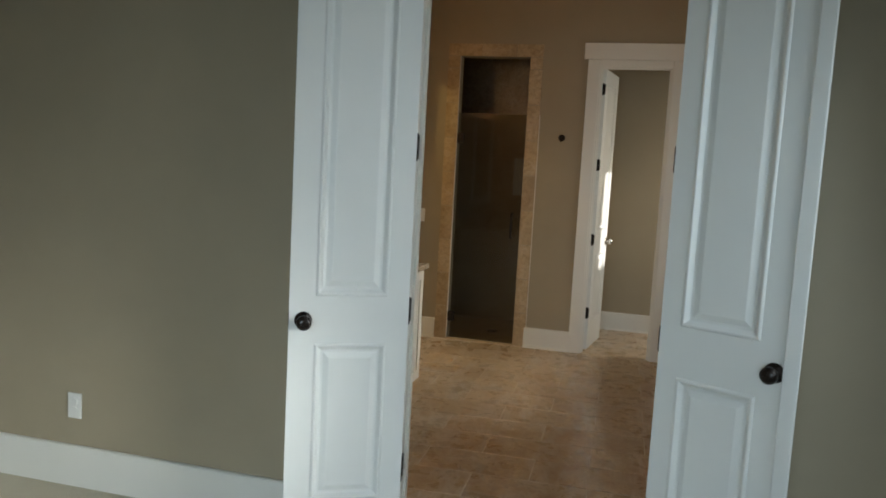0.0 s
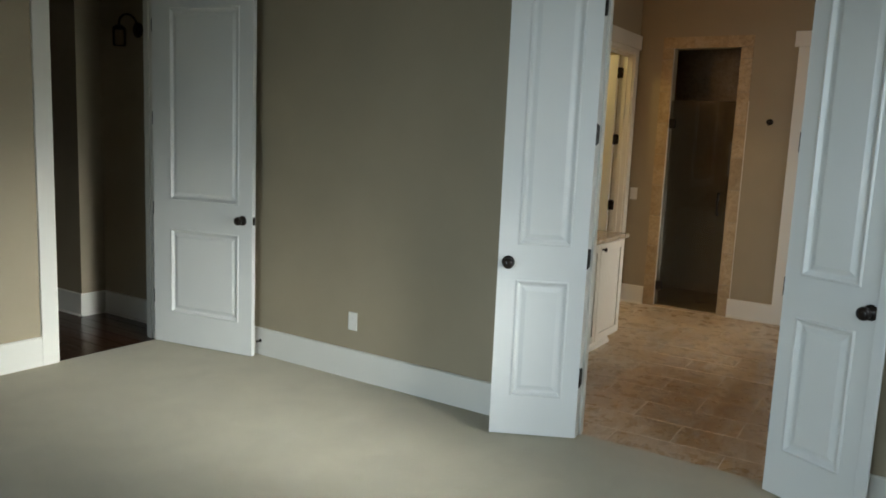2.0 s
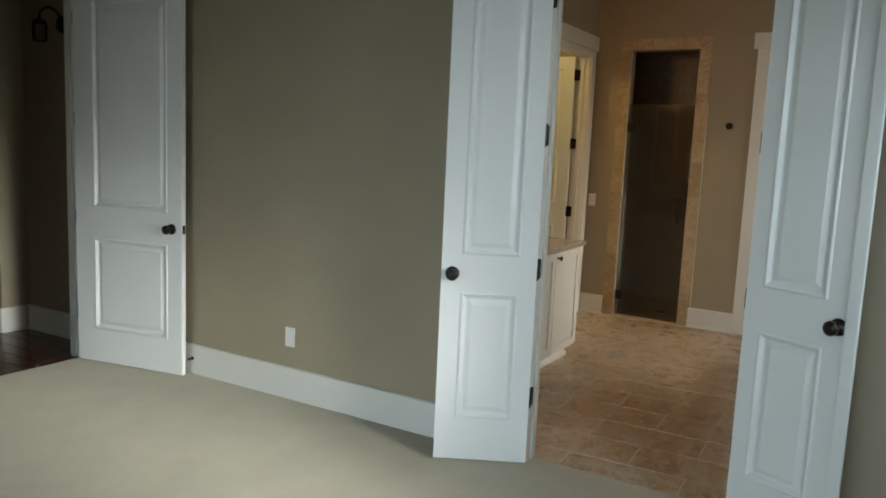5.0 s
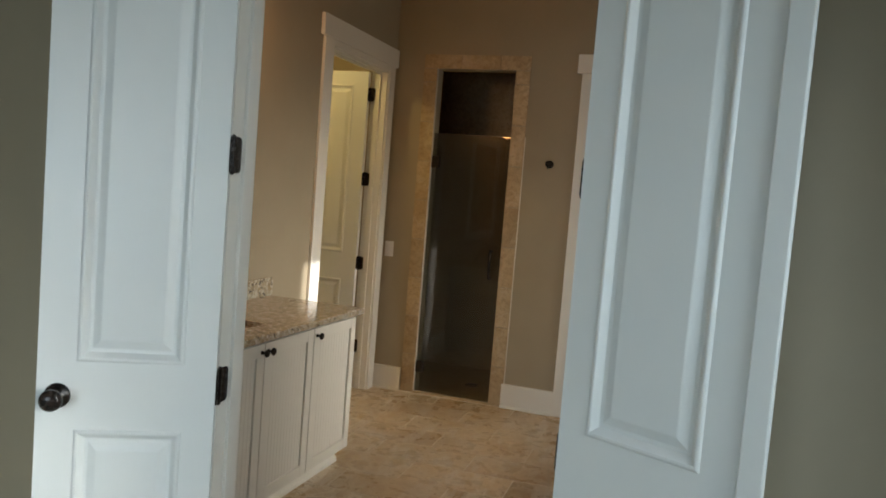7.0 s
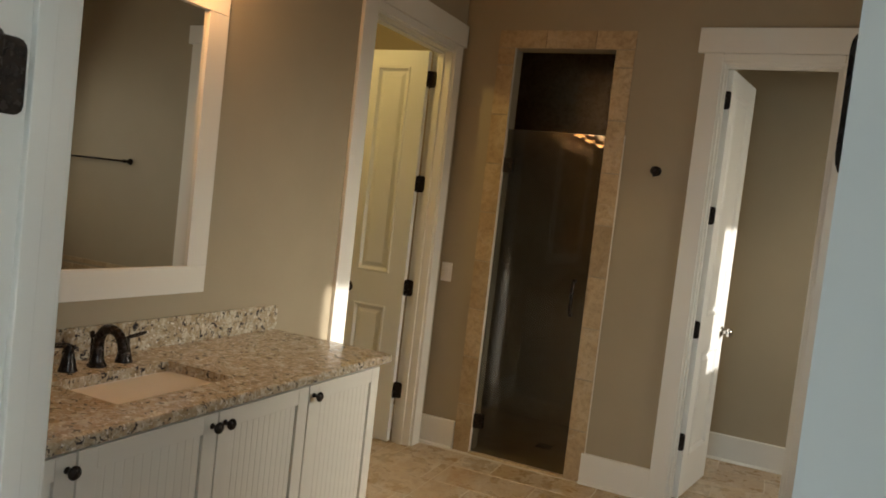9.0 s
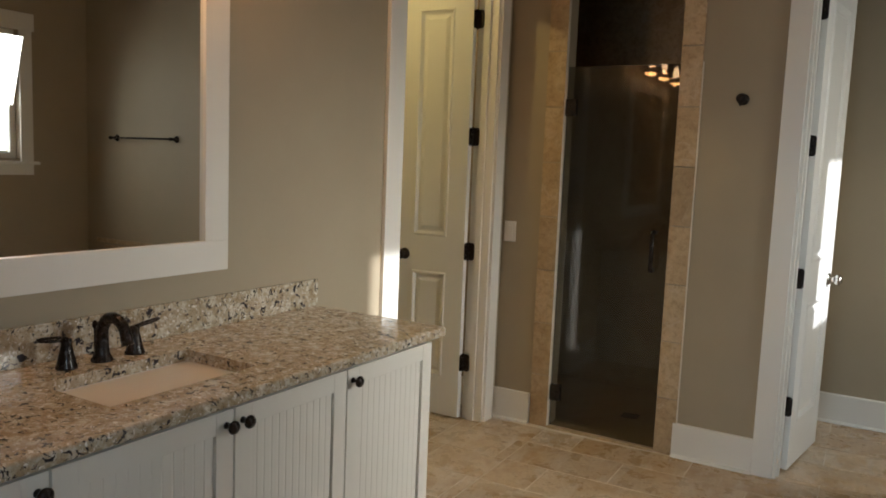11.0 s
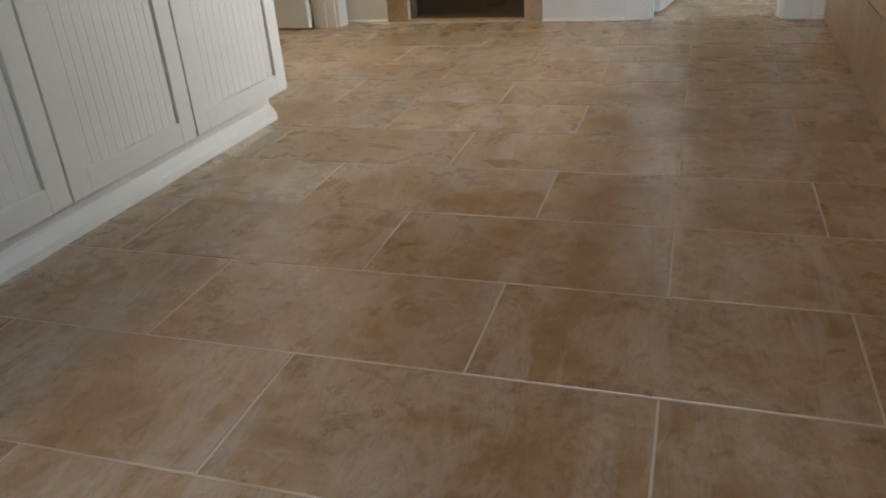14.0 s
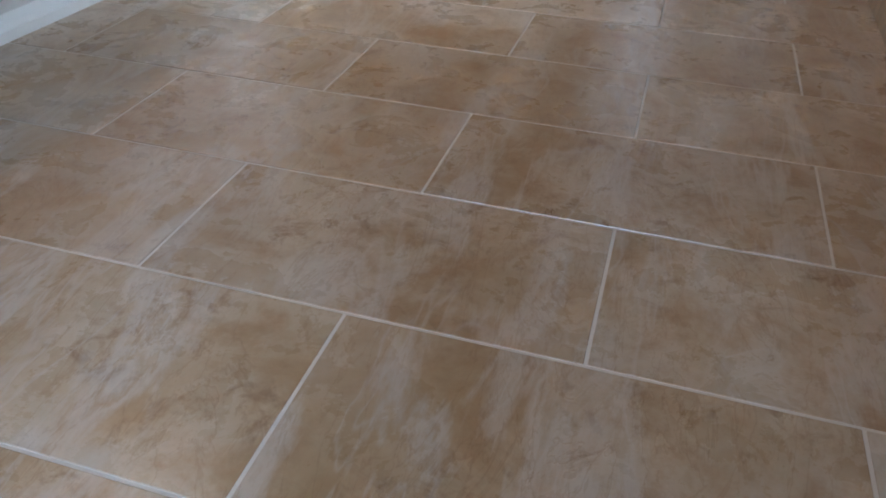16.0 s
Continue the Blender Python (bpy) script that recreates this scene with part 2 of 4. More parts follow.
def clear_glass(name, tint, gloss_rough=0.0):
    m = bpy.data.materials.new(name)
    m.use_nodes = True
    t = m.node_tree
    t.nodes.remove(t.nodes["Principled BSDF"])
    tr, gl = t.nodes.new("ShaderNodeBsdfTransparent"), t.nodes.new("ShaderNodeBsdfGlossy")
    fr, mx = t.nodes.new("ShaderNodeFresnel"), t.nodes.new("ShaderNodeMixShader")
    tr.inputs["Color"].default_value = (*tint, 1)
    gl.inputs["Roughness"].default_value = gloss_rough
    fr.inputs["IOR"].default_value = 1.5
    t.links.new(fr.outputs[0], mx.inputs[0])
    t.links.new(tr.outputs[0], mx.inputs[1])
    t.links.new(gl.outputs[0], mx.inputs[2])
    t.links.new(mx.outputs[0], t.nodes["Material Output"].inputs["Surface"])
    return m


# The dark tint puts the shower's dimness into the pane's colour.
M_GLASS = clear_glass("shower_glass", (0.66, 0.64, 0.58))
# Unseen obscure pane, added to keep direct sun off the bedroom carpet.
FROST = Mat("obscure_glass", (0.8, 0.82, 0.82), 0.6)
FROST.set("Transmission Weight", 1.0)
M_FROST = FROST.m
M_PANE = clear_glass("window_glass", (0.95, 0.96, 0.96))
M_SHADE = clear_glass("lamp_glass", (0.93, 0.9, 0.86), 0.05)


def glow(name, color, strength):
    k = Mat(name, color, 0.4)
    k.set("Emission Color", (*color, 1))
    k.set("Emission Strength", strength)
    return k.m


M_BULB = glow("lit_bulb", (1.0, 0.72, 0.42), 22)
M_CAN = glow("lit_can_lens", (1.0, 0.86, 0.68), 14)
M_GROUND = paint("lawn_ground", (0.10, 0.12, 0.05), 0.95, 0.3, 0.5)

# ---- mesh helpers ----
def mesh_ob(name, bm, mat, smooth=False):
    me = bpy.data.meshes.new(name)
    bmesh.ops.recalc_face_normals(bm, faces=bm.faces)
    bm.to_mesh(me)
    bm.free()
    me.materials.append(mat)
    if smooth:
        for p in me.polygons:
            p.use_smooth = True
    return new(name, me)


def part(name, bm, mat, parent, label="", smooth=False):
    ob = mesh_ob(name, bm, mat, smooth)
    ob.parent = parent
    if label:
        ob["label"] = label
    return ob


def thing(name, label, category, at=(0, 0, 0), rz=0.0, group="", kind=""):
    e = new(name)
    e.empty_display_size = 0.1
    e.matrix_basis = pose(*at, 0, 0, rz)
    return tagged(e, label, category, group, kind)


def add_box(bm, x0, x1, y0, y1, z0, z1, bevel=0.0):
    r = bmesh.ops.create_cube(bm, size=1.0, matrix=Matrix.Translation(((x0 + x1) / 2, (y0 + y1) / 2, (z0 + z1) / 2)) @ Matrix.Diagonal((x1 - x0, y1 - y0, z1 - z0, 1)))
    if bevel:
        es = list({e for v in r["verts"] for e in v.link_edges})
        bmesh.ops.bevel(bm, geom=es, offset=bevel, segments=2, affect="EDGES", profile=0.5)
    return bm


def box(x0, x1, y0, y1, z0, z1, bevel=0.0):
    return add_box(bmesh.new(), x0, x1, y0, y1, z0, z1, bevel)


def lathe(profile, seg=24, m=None):
    """Turned solid about local z from (radius, z) pairs."""
    bm = bmesh.new()
    rings = []
    for r, z in profile:
        if r < 1e-5:
            rings.append([bm.verts.new((0, 0, z))])
        else:
            rings.append([bm.verts.new((r * math.cos(2 * math.pi * i / seg), r * math.sin(2 * math.pi * i / seg), z)) for i in range(seg)])
    for a, b in zip(rings, rings[1:]):
        for i in range(seg):
            j = (i + 1) % seg
            if len(a) == 1 and len(b) > 1:
                bm.faces.new((a[0], b[i], b[j]))
            elif len(b) == 1 and len(a) > 1:
                bm.faces.new((a[i], a[j], b[0]))
            elif len(a) > 1:
                bm.faces.new((a[i], a[j], b[j], b[i]))
    for ring, z in ((rings[0], 0), (rings[-1], 1)):
        if len(ring) > 1:
            bm.faces.new(ring)
    if m is not None:
        bm.transform(m)
    return bm


def tube(points, radius, seg=12, caps=True):
    """A bent round bar; radius may be a list."""
    bm = bmesh.new()
    pts = [Vector(p) for p in points]
    rad = radius if isinstance(radius, (list, tuple)) else [radius] * len(pts)
    rings = []
    side = None
    for i, p in enumerate(pts):
        d = (pts[min(i + 1, len(pts) - 1)] - pts[max(i - 1, 0)]).normalized()
        if side is None:
            side = d.orthogonal().normalized()
        side = (side - d * side.dot(d)).normalized()
        up = d.cross(side)
        rings.append([bm.verts.new(p + rad[i] * (math.cos(2 * math.pi * k / seg) * side + math.sin(2 * math.pi * k / seg) * up)) for k in range(seg)])
    for a, b in zip(rings, rings[1:]):
        for i in range(seg):
            j = (i + 1) % seg
            bm.faces.new((a[i], a[j], b[j], b[i]))
    if caps:
        bm.faces.new(rings[0][::-1])
        bm.faces.new(rings[-1])
    return bm


def arc(center, r, a0, a1, n, u, v):
    c, u, v = Vector(center), Vector(u), Vector(v)
    return [tuple(c + r * (math.cos(radians(a0 + (a1 - a0) * i / n)) * u + math.sin(radians(a0 + (a1 - a0) * i / n)) * v)) for i in range(n + 1)]


def prism(profile, length, m=None):
    """A moulding: a closed (y, z) outline drawn along local x."""
    bm = bmesh.new()
    a = [bm.verts.new((0, y, z)) for y, z in profile]
    b = [bm.verts.new((length, y, z)) for y, z in profile]
    n = len(profile)
    for i in range(n):
        bm.faces.new((a[i], a[(i + 1) % n], b[(i + 1) % n], b[i]))
    bm.faces.new(a[::-1])
    bm.faces.new(b)
    if m is not None:
        bm.transform(m)
    return bm


def wall(name, boxes, mat=None, label="beige painted plaster wall", category="wall"):
    bm = bmesh.new()
    for b in boxes:
        add_box(bm, *b)
    return tagged(mesh_ob(name, bm, mat or M_WALL), label, category, kind="structure")


H = 3.05      # ceiling height
DH = 2.455    # head of the door openings
HH = 2.49     # head of the hall doorway
FLOOR = -0.12

# ---- walls ----
NY0, NY1 = 3.750, 3.862       # partition between bedroom and bathroom
FY0, FY1 = 7.485, 7.605         # far bathroom wall
LX = -1.675                   # bathroom's vanity wall
DX0, DX1 = -0.572, 0.446       # double doorway

wall("wall_north", [(-3.79, DX0, NY0, NY1, FLOOR, H), (DX1, 2.212, NY0, NY1, FLOOR, H), (DX0, DX1, NY0, NY1, DH, H)])
wall("wall_west", [(-3.91, -3.79, -2.7, 2.745, FLOOR, H), (-3.91, -3.79, 3.54, 3.78, FLOOR, H), (-3.91, -3.79, 2.745, 3.54, HH, H)])
wall("wall_east", [(1.37, 1.49, -2.7, 2.25, FLOOR, H), (1.37, 1.49, 3.225, NY0, FLOOR, H), (1.37, 1.49, 2.25, 3.225, FLOOR, 0.83), (1.37, 1.49, 2.25, 3.225, 2.38, H)])
wall("wall_south", [(-3.91, -1.6, -2.82, -2.70, FLOOR, H), (1.0, 1.49, -2.82, -2.70, FLOOR, H), (-1.6, 1.0, -2.82, -2.70, FLOOR, 0.6), (-1.6, 1.0, -2.82, -2.70, 2.4, H)])
CY0, CY1 = 6.405, 7.34       # closet opening
wall("wall_vanity", [(-1.795, LX, NY1, CY0, FLOOR, H), (-1.795, LX, CY1, FY1, FLOOR, H), (-1.795, LX, CY0, CY1, DH, H)])
SX0, SX1, SH = -1.331, -0.721, 2.503   # shower opening
WX0, WX1 = -0.142, 0.458              # toilet-room opening
# far wall: one sheet pierced by the shower and the toilet-room doorway
wall("wall_shower", [(LX, SX0, FY0, FY1, FLOOR, H), (SX1, WX0, FY0, FY1, FLOOR, H), (WX1, 2.212, FY0, FY1, FLOOR, H), (SX0, SX1, FY0, FY1, SH, H), (WX0, WX1, FY0, FY1, DH, H)])
TW, QW = (6.18, 6.92), (7.84, 8.50)    # bathroom window, toilet-room window
WZ0, WZ1 = 1.38, 2.345
wall("wall_tub", [(2.212, 2.332, NY0, TW[0], FLOOR, H), (2.212, 2.332, TW[1], QW[0], FLOOR, H), (2.212, 2.332, QW[1], 8.775, FLOOR, H), (2.212, 2.332, *TW, FLOOR, WZ0), (2.212, 2.332, *TW, WZ1, H), (2.212, 2.332, *QW, FLOOR, WZ0), (2.212, 2.332, *QW, WZ1, H)])
wall("wall_toilet_back", [(-0.30, 2.212, 8.655, 8.775, FLOOR, H)])
wall("wall_toilet_side", [(-0.30, -0.18, FY1, 8.655, FLOOR, H)])
wall("wall_shower_room", [(-1.87, -1.75, FY1, 8.72, FLOOR, H), (-1.75, -0.30, 8.60, 8.72, FLOOR, H)], M_SURR, "shower wall faced with beige stone tile")
wall("wall_closet", [(-3.5, -1.87, 8.1, 8.22, FLOOR, H), (-3.5, -1.795, 5.0, 5.12, FLOOR, H), (-3.62, -3.5, 5.0, 8.22, FLOOR, H)])
wall("wall_hall_north", [(-4.82, -3.79, 3.78, 3.90, FLOOR, H), (-5.29, -4.82, 3.565, 3.90, FLOOR, H)], label="beige painted hall wall with a projecting corner")
wall("wall_hall_south", [(-11.2, -3.91, 1.2, 1.32, FLOOR, H)])
wall("wall_living_far", [(-11.32, -11.2, 1.2, 8.4, FLOOR, H), (-11.2, -5.17, 8.3, 8.42, FLOOR, H), (-5.29, -5.17, 3.90, 8.3, FLOOR, H)])

# Ceilings take the darkened tan, which holds down bounced light.
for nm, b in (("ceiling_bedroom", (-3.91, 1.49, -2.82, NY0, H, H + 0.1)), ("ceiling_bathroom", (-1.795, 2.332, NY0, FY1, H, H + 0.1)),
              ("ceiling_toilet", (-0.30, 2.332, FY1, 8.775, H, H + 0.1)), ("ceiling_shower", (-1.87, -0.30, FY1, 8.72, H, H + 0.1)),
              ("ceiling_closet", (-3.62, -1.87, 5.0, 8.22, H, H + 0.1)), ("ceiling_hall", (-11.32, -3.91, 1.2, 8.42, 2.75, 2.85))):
    tagged(mesh_ob(nm, box(*b), M_CEIL), "flat ceiling, toned dark tan to cut bounced light", "ceiling", kind="structure")

# ---- floors ----
tagged(mesh_ob("ground", box(-300, 300, -300, 300, -0.6, -0.4), M_GROUND), "level lawn outside the house", "ground", kind="structure")
tagged(mesh_ob("floor_carpet", box(-3.79, 1.37, -2.7, NY0, FLOOR, 0.004), M_CARPET), "beige cut-pile carpet on the bedroom floor", "carpet", kind="structure")
tagged(mesh_ob("carpet_edge", box(DX0, DX1, NY0, 3.818, FLOOR, 0.003, 0.0), M_CARPET), "beige carpet edge in the doorway", "carpet", kind="structure")
tagged(mesh_ob("floor_shower", box(-1.75, -0.30, FY0 + 0.04, 8.60, FLOOR, 0.0), M_SURR), "dim tiled shower floor", "floor", kind="structure")


def baseboard(p, q, h=0.185, t=0.018, mat=None, shoe=True, ends=True):
    """Flat white board from p to q on the floor, its face to the left of the way p to q, with a quarter-round shoe."""
    p, q = Vector((*p, 0)), Vector((*q, 0))
    d = q - p
    m = Matrix.Translation(p) @ Matrix.Rotation(math.atan2(d.y, d.x), 4, "Z")
    e = tagged(new("baseboard"), "tall white painted baseboard", "baseboard", kind="structure")
    e.matrix_basis = m
    part("board", prism([(0, 0), (t, 0), (t, h - 0.006), (t - 0.006, h), (0, h)], d.length), mat or M_TRIM, e)
    if shoe:
        s = 0.014
        prof = [(t, 0.001)] + [(t + s * math.cos(a), 0.001 + s * math.sin(a)) for a in (0, 0.4, 0.8, 1.2, 1.57)]
        part("shoe_moulding", prism(prof, d.length), mat or M_TRIM, e)
    return e


# bedroom; the board's face looks into the room
baseboard((-0.70, NY0), (-3.77, NY0), h=0.195, shoe=False)
baseboard((1.35, NY0), (0.525, NY0), h=0.195, shoe=False)
baseboard((-3.79, 2.644), (-3.79, -2.7), h=0.195, shoe=False)
baseboard((1.37, -2.7), (1.37, NY0), h=0.195, shoe=False)
baseboard((-3.79, -2.70), (1.37, -2.70), h=0.195, shoe=False)
# bathroom
baseboard((-1.445, FY0), (LX, FY0), h=0.178)
baseboard((-0.234, FY0), (-0.627, FY0), h=0.178)
baseboard((0.616, FY0), (0.564, FY0), h=0.178)
baseboard((LX, 6.30), (LX, 5.86), h=0.178)
# toilet room
baseboard((2.212, 8.655), (-0.18, 8.655), h=0.178)
baseboard((-0.18, 8.655), (-0.18, FY1), h=0.178)
# hall
baseboard((-3.91, 3.78), (-4.80, 3.78))
baseboard((-4.82, 3.78), (-4.82, 3.547))
baseboard((-4.82, 3.565), (-5.29, 3.565))


def casing(name, label, axis, at, face, a0, a1, head, w=0.115, t=0.02, legs=(True, True), wl=None, wr=None):
    """Flat boards round an opening: legs, a taller head board that overhangs, and a thin cap.
    axis "x": a wall along x, its face at y = at, looking to face (+1 or -1)."""
    e = tagged(new(name), label, "door casing", kind="structure")

    def put(nm, u0, u1, z0, z1, d):
        lo, hi = sorted((at, at + face * d))
        b = box(u0, u1, lo, hi, z0, z1, 0.0025) if axis == "x" else box(lo, hi, u0, u1, z0, z1, 0.0025)
        part(nm, b, M_TRIM, e)

    wl, wr = wl or w, wr or w
    if legs[0]:
        put("side_board", a0 - wl, a0 + 0.006, 0.0, head + 0.035, t)
    if legs[1]:
        put("side_board", a1 - 0.006, a1 + wr, 0.0, head + 0.035, t)
    put("head_board", a0 - wl - 0.035, a1 + wr + 0.035, head + 0.037, head + 0.17, t + 0.008)
    put("lower_head", a0 + 0.008, a1 - 0.008, head - 0.006, head + 0.035, t - 0.002)
    return e


def lining(name, axis, lo, hi, a0, a1, head, stop=None):
    """Jamb boards inside an opening through a wall from lo to hi, with a door stop."""
    e = tagged(new(name), "white painted door jamb", "door jamb", kind="structure")

    def put(nm, u0, u1, v0, v1, z0, z1):
        b = box(u0, u1, v0, v1, z0, z1, 0.0015) if axis == "x" else box(v0, v1, u0, u1, z0, z1, 0.0015)
        part(nm, b, M_TRIM, e)

    k = 0.02
    put("jamb", a0 - 0.001, a0 + k, lo - 0.003, hi + 0.003, 0, head - 0.001)
    put("jamb", a1 - k, a1 + 0.001, lo - 0.003, hi + 0.003, 0, head - 0.001)
    put("head_jamb", a0 + k, a1 - k, lo - 0.003, hi + 0.003, head - k, head + 0.001)
    if stop:
        s0, s1 = stop
        put("stop", a0 + k, a0 + k + 0.012, s0, s1, 0, head - k)
        put("stop", a1 - k - 0.012, a1 - k, s0, s1, 0, head - k)
        put("stop", a0 + k + 0.012, a1 - k - 0.012, s0, s1, head - k - 0.012, head - k)
    return e


lining("jamb_double", "x", NY0, NY1, DX0, DX1, DH, (3.795, 3.825))
casing("casing_double_bedroom", "white casing round the double doorway", "x", NY0, -1, DX0, DX1, DH)
casing("casing_double_bathroom", "white casing round the double doorway", "x", NY1, 1, DX0, DX1, DH)
lining("jamb_hall", "y", -3.91, -3.79, 2.745, 3.54, HH, (-3.88, -3.845))
casing("casing_hall", "white casing round the hall doorway", "y", -3.79, 1, 2.745, 3.54, HH, w=0.10)
lining("jamb_closet", "y", -1.795, LX, CY0, CY1, DH, (-1.755, -1.72))
casing("casing_closet", "white casing round the closet doorway", "y", LX, 1, CY0, CY1, DH, wl=0.118, wr=0.09)
toilet_jamb = lining("jamb_toilet", "x", FY0, FY1, WX0, WX1, DH, (7.52, 7.55))
part("strike_plate", box(WX1 - 0.0225, WX1 - 0.0202, 7.562, 7.59, 0.905, 0.965, 0.0008), M_BRONZE, toilet_jamb, "dark bronze strike plate")
casing("casing_toilet", "white casing round the toilet-room doorway", "x", FY0, -1, WX0, WX1, DH, wl=0.092, wr=0.105)


# ---- panelled doors ----
def door_leaf(w, h, t, xs, zs):
    """A slab with moulded panels on both faces. xs: panel left and right; zs: pairs of panel bottom and top. Local x from the hinge, y through the leaf."""
    bm = bmesh.new()
    xc = [0, xs[0], xs[1], w]
    zc = [0] + [z for pair in zs for z in pair] + [h]
    for side in (-1, 1):
        y0 = side * t / 2
        for i in range(3):
            for j in range(len(zc) - 1):
                x0, x1, z0, z1 = xc[i], xc[i + 1], zc[j], zc[j + 1]
                if i == 1 and j % 2 == 1:
                    rings = []
                    for inset, dep in ((0, 0), (0.003, 0.003), (0.007, 0.005), (0.012, 0.0045), (0.018, -0.002), (0.026, -0.0105), (0.032, -0.0115), (0.036, -0.0115), (0.056, -0.003), (0.060, -0.002)):
                        y = y0 + side * dep
                        rings.append([bm.verts.new(c) for c in ((x0 + inset, y, z0 + inset), (x1 - inset, y, z0 + inset), (x1 - inset, y, z1 - inset), (x0 + inset, y, z1 - inset))])
                    for a, b in zip(rings, rings[1:]):
                        for k in range(4):
                            bm.faces.new((a[k], a[(k + 1) % 4], b[(k + 1) % 4], b[k]))
                    bm.faces.new(rings[-1])
                else:
                    bm.faces.new([bm.verts.new(c) for c in ((x0, y0, z0), (x1, y0, z0), (x1, y0, z1), (x0, y0, z1))])
    bmesh.ops.remove_doubles(bm, verts=bm.verts, dist=1e-5)
    c = [[bm.verts.new((x, y, z)) for x, z in ((0, 0), (w, 0), (w, h), (0, h))] for y in (-t / 2, t / 2)]
    for k in range(4):
        bm.faces.new((c[0][k], c[0][(k + 1) % 4], c[1][(k + 1) % 4], c[1][k]))
    bmesh.ops.remove_doubles(bm, verts=bm.verts, dist=1e-5)
    return bm


KNOB = [(0.034, 0), (0.034, 0.004), (0.030, 0.008), (0.016, 0.011), (0.0125, 0.016), (0.0125, 0.030), (0.017, 0.034), (0.026, 0.040), (0.0295, 0.050), (0.028, 0.060), (0.019, 0.067), (0.008, 0.0695), (0, 0.07)]


def hinge_plate(reach, side, turn, h=0.1, t=0.0035, r=0.014):
    """A butt hinge's plate beside its pin, with its two outer corners rounded; turned about the pin."""
    bm = bmesh.new()
    edge = [(0, -h / 2)] + [(reach - r + r * math.cos(radians(a)), -h / 2 + r + r * math.sin(radians(a))) for a in (-90, -60, -30, 0)]
    edge += [(reach - r + r * math.cos(radians(a)), h / 2 - r + r * math.sin(radians(a))) for a in (0, 30, 60, 90)] + [(0, h / 2)]
    a = [bm.verts.new((side * x, -t / 2, z)) for x, z in edge]
    b = [bm.verts.new((side * x, t / 2, z)) for x, z in edge]
    for i in range(len(edge)):
        j = (i + 1) % len(edge)
        bm.faces.new((a[i], a[j], b[j], b[i]))
    bm.faces.new(a)
    bm.faces.new(b[::-1])
    bm.transform(Matrix.Rotation(radians(turn), 4, "Z"))
    return bm


def door(name, label, at, angle, w, h, knob_z, stile, zs, mirrored=False, t=0.036, knob_mat=None, sides=(-1, 1), hinges=(0.335, 0.98, 1.625, 2.265), knob_in=0.05, jamb=None, astragal=0):
    """A hung leaf: its pin at at, running to angle degrees. mirrored: the leaf lies to the other side of the pin's line."""
    e = tagged(new(name), label, "door", kind="structure")
    e.matrix_basis = pose(*at, 0, 0, angle)
    off = t / 2 if mirrored else -t / 2
    bm = door_leaf(w, h, t, (stile[0], w - stile[1]), zs)
    bm.transform(Matrix.Translation((0.004, off, 0.012)))
    part("leaf", bm, M_DOOR, e)
    for s in sides:
        m = Matrix.Translation((w - knob_in, off + s * t / 2, knob_z)) @ Matrix.Rotation(radians(-90 * s), 4, "X")
        part("knob", lathe(KNOB, 24, m), knob_mat or M_BRONZE, e, "dark bronze round door knob", True)
    part("latch_plate", box(w + 0.0035, w + 0.0055, off - 0.012, off + 0.012, knob_z - 0.028, knob_z + 0.028, 0.0005), M_BRONZE, e)
    if astragal:
        lo, hi = sorted((off + astragal * t / 2, off + astragal * (t / 2 + 0.013)))
        part("astragal", box(w - 0.022, w + 0.030, lo + 0.0002, hi, 0.012, h + 0.01, 0.004), M_DOOR, e, "white moulded astragal strip")
    for z in hinges:
        b = lathe([(0.0, -0.056), (0.004, -0.054), (0.0065, -0.050), (0.0065, 0.050), (0.004, 0.054), (0.0, 0.056)], 12, Matrix.Translation((-0.002, 0, z)))
        for k in (hinge_plate(0.036, -1 if off < 0 else 1, 90), ) + (() if jamb is None else (hinge_plate(0.044, 1, jamb - angle),)):
            k.transform(Matrix.Translation((0.0015, 0, z)))
            tmp = bpy.data.meshes.new("hinge_plate")
            k.to_mesh(tmp)
            k.free()
            b.from_mesh(tmp)
            bpy.data.meshes.remove(tmp)
        part("hinge", b, M_BRONZE, e, "dark bronze butt hinge")
    return e


PAN = ((0.225, 0.835), (1.04, 2.32))
PAIR = ((0.215, 0.845), (1.03, 2.33))
door("door_1", "white two-panel leaf of the double doors, swung into the bedroom", (-0.551, 3.748, 0), 180 + 28, 0.46, 2.42, 0.948, (0.084, 0.098), PAIR, mirrored=True, jamb=90)
door("door_2", "white two-panel leaf of the double doors, swung into the bedroom", (0.424, 3.748, 0), -27, 0.46, 2.42, 0.948, (0.075, 0.107), PAIR, jamb=90, astragal=-1)
door("door_3", "white two-panel hall door standing open along the wall", (-3.775, 3.517, 0), 10.4, 0.855, 2.455, 0.955, (0.15, 0.11), ((0.225, 0.84), (1.042, 2.36)), knob_in=0.075, jamb=180)
door("door_4", "white two-panel closet door opened into the closet", (-1.80, 7.309, 0), 180.5, 0.46, 2.42, 0.935, (0.115, 0.115), PAN, mirrored=True, knob_in=0.06, jamb=0)
door("door_5", "white two-panel toilet-room door opened inwards", (-0.122, 7.612, 0), 82.0, 0.565, 2.42, 0.935, (0.10, 0.10), PAN, knob_mat=M_CHROME, knob_in=0.06, jamb=-90)

# ---- vanity cabinet and its top ----
VX = -1.096        # face frame
VY0, VY1 = 3.92, 5.785
CT = 0.892
GAPS = (4.370, 4.849, 5.298)


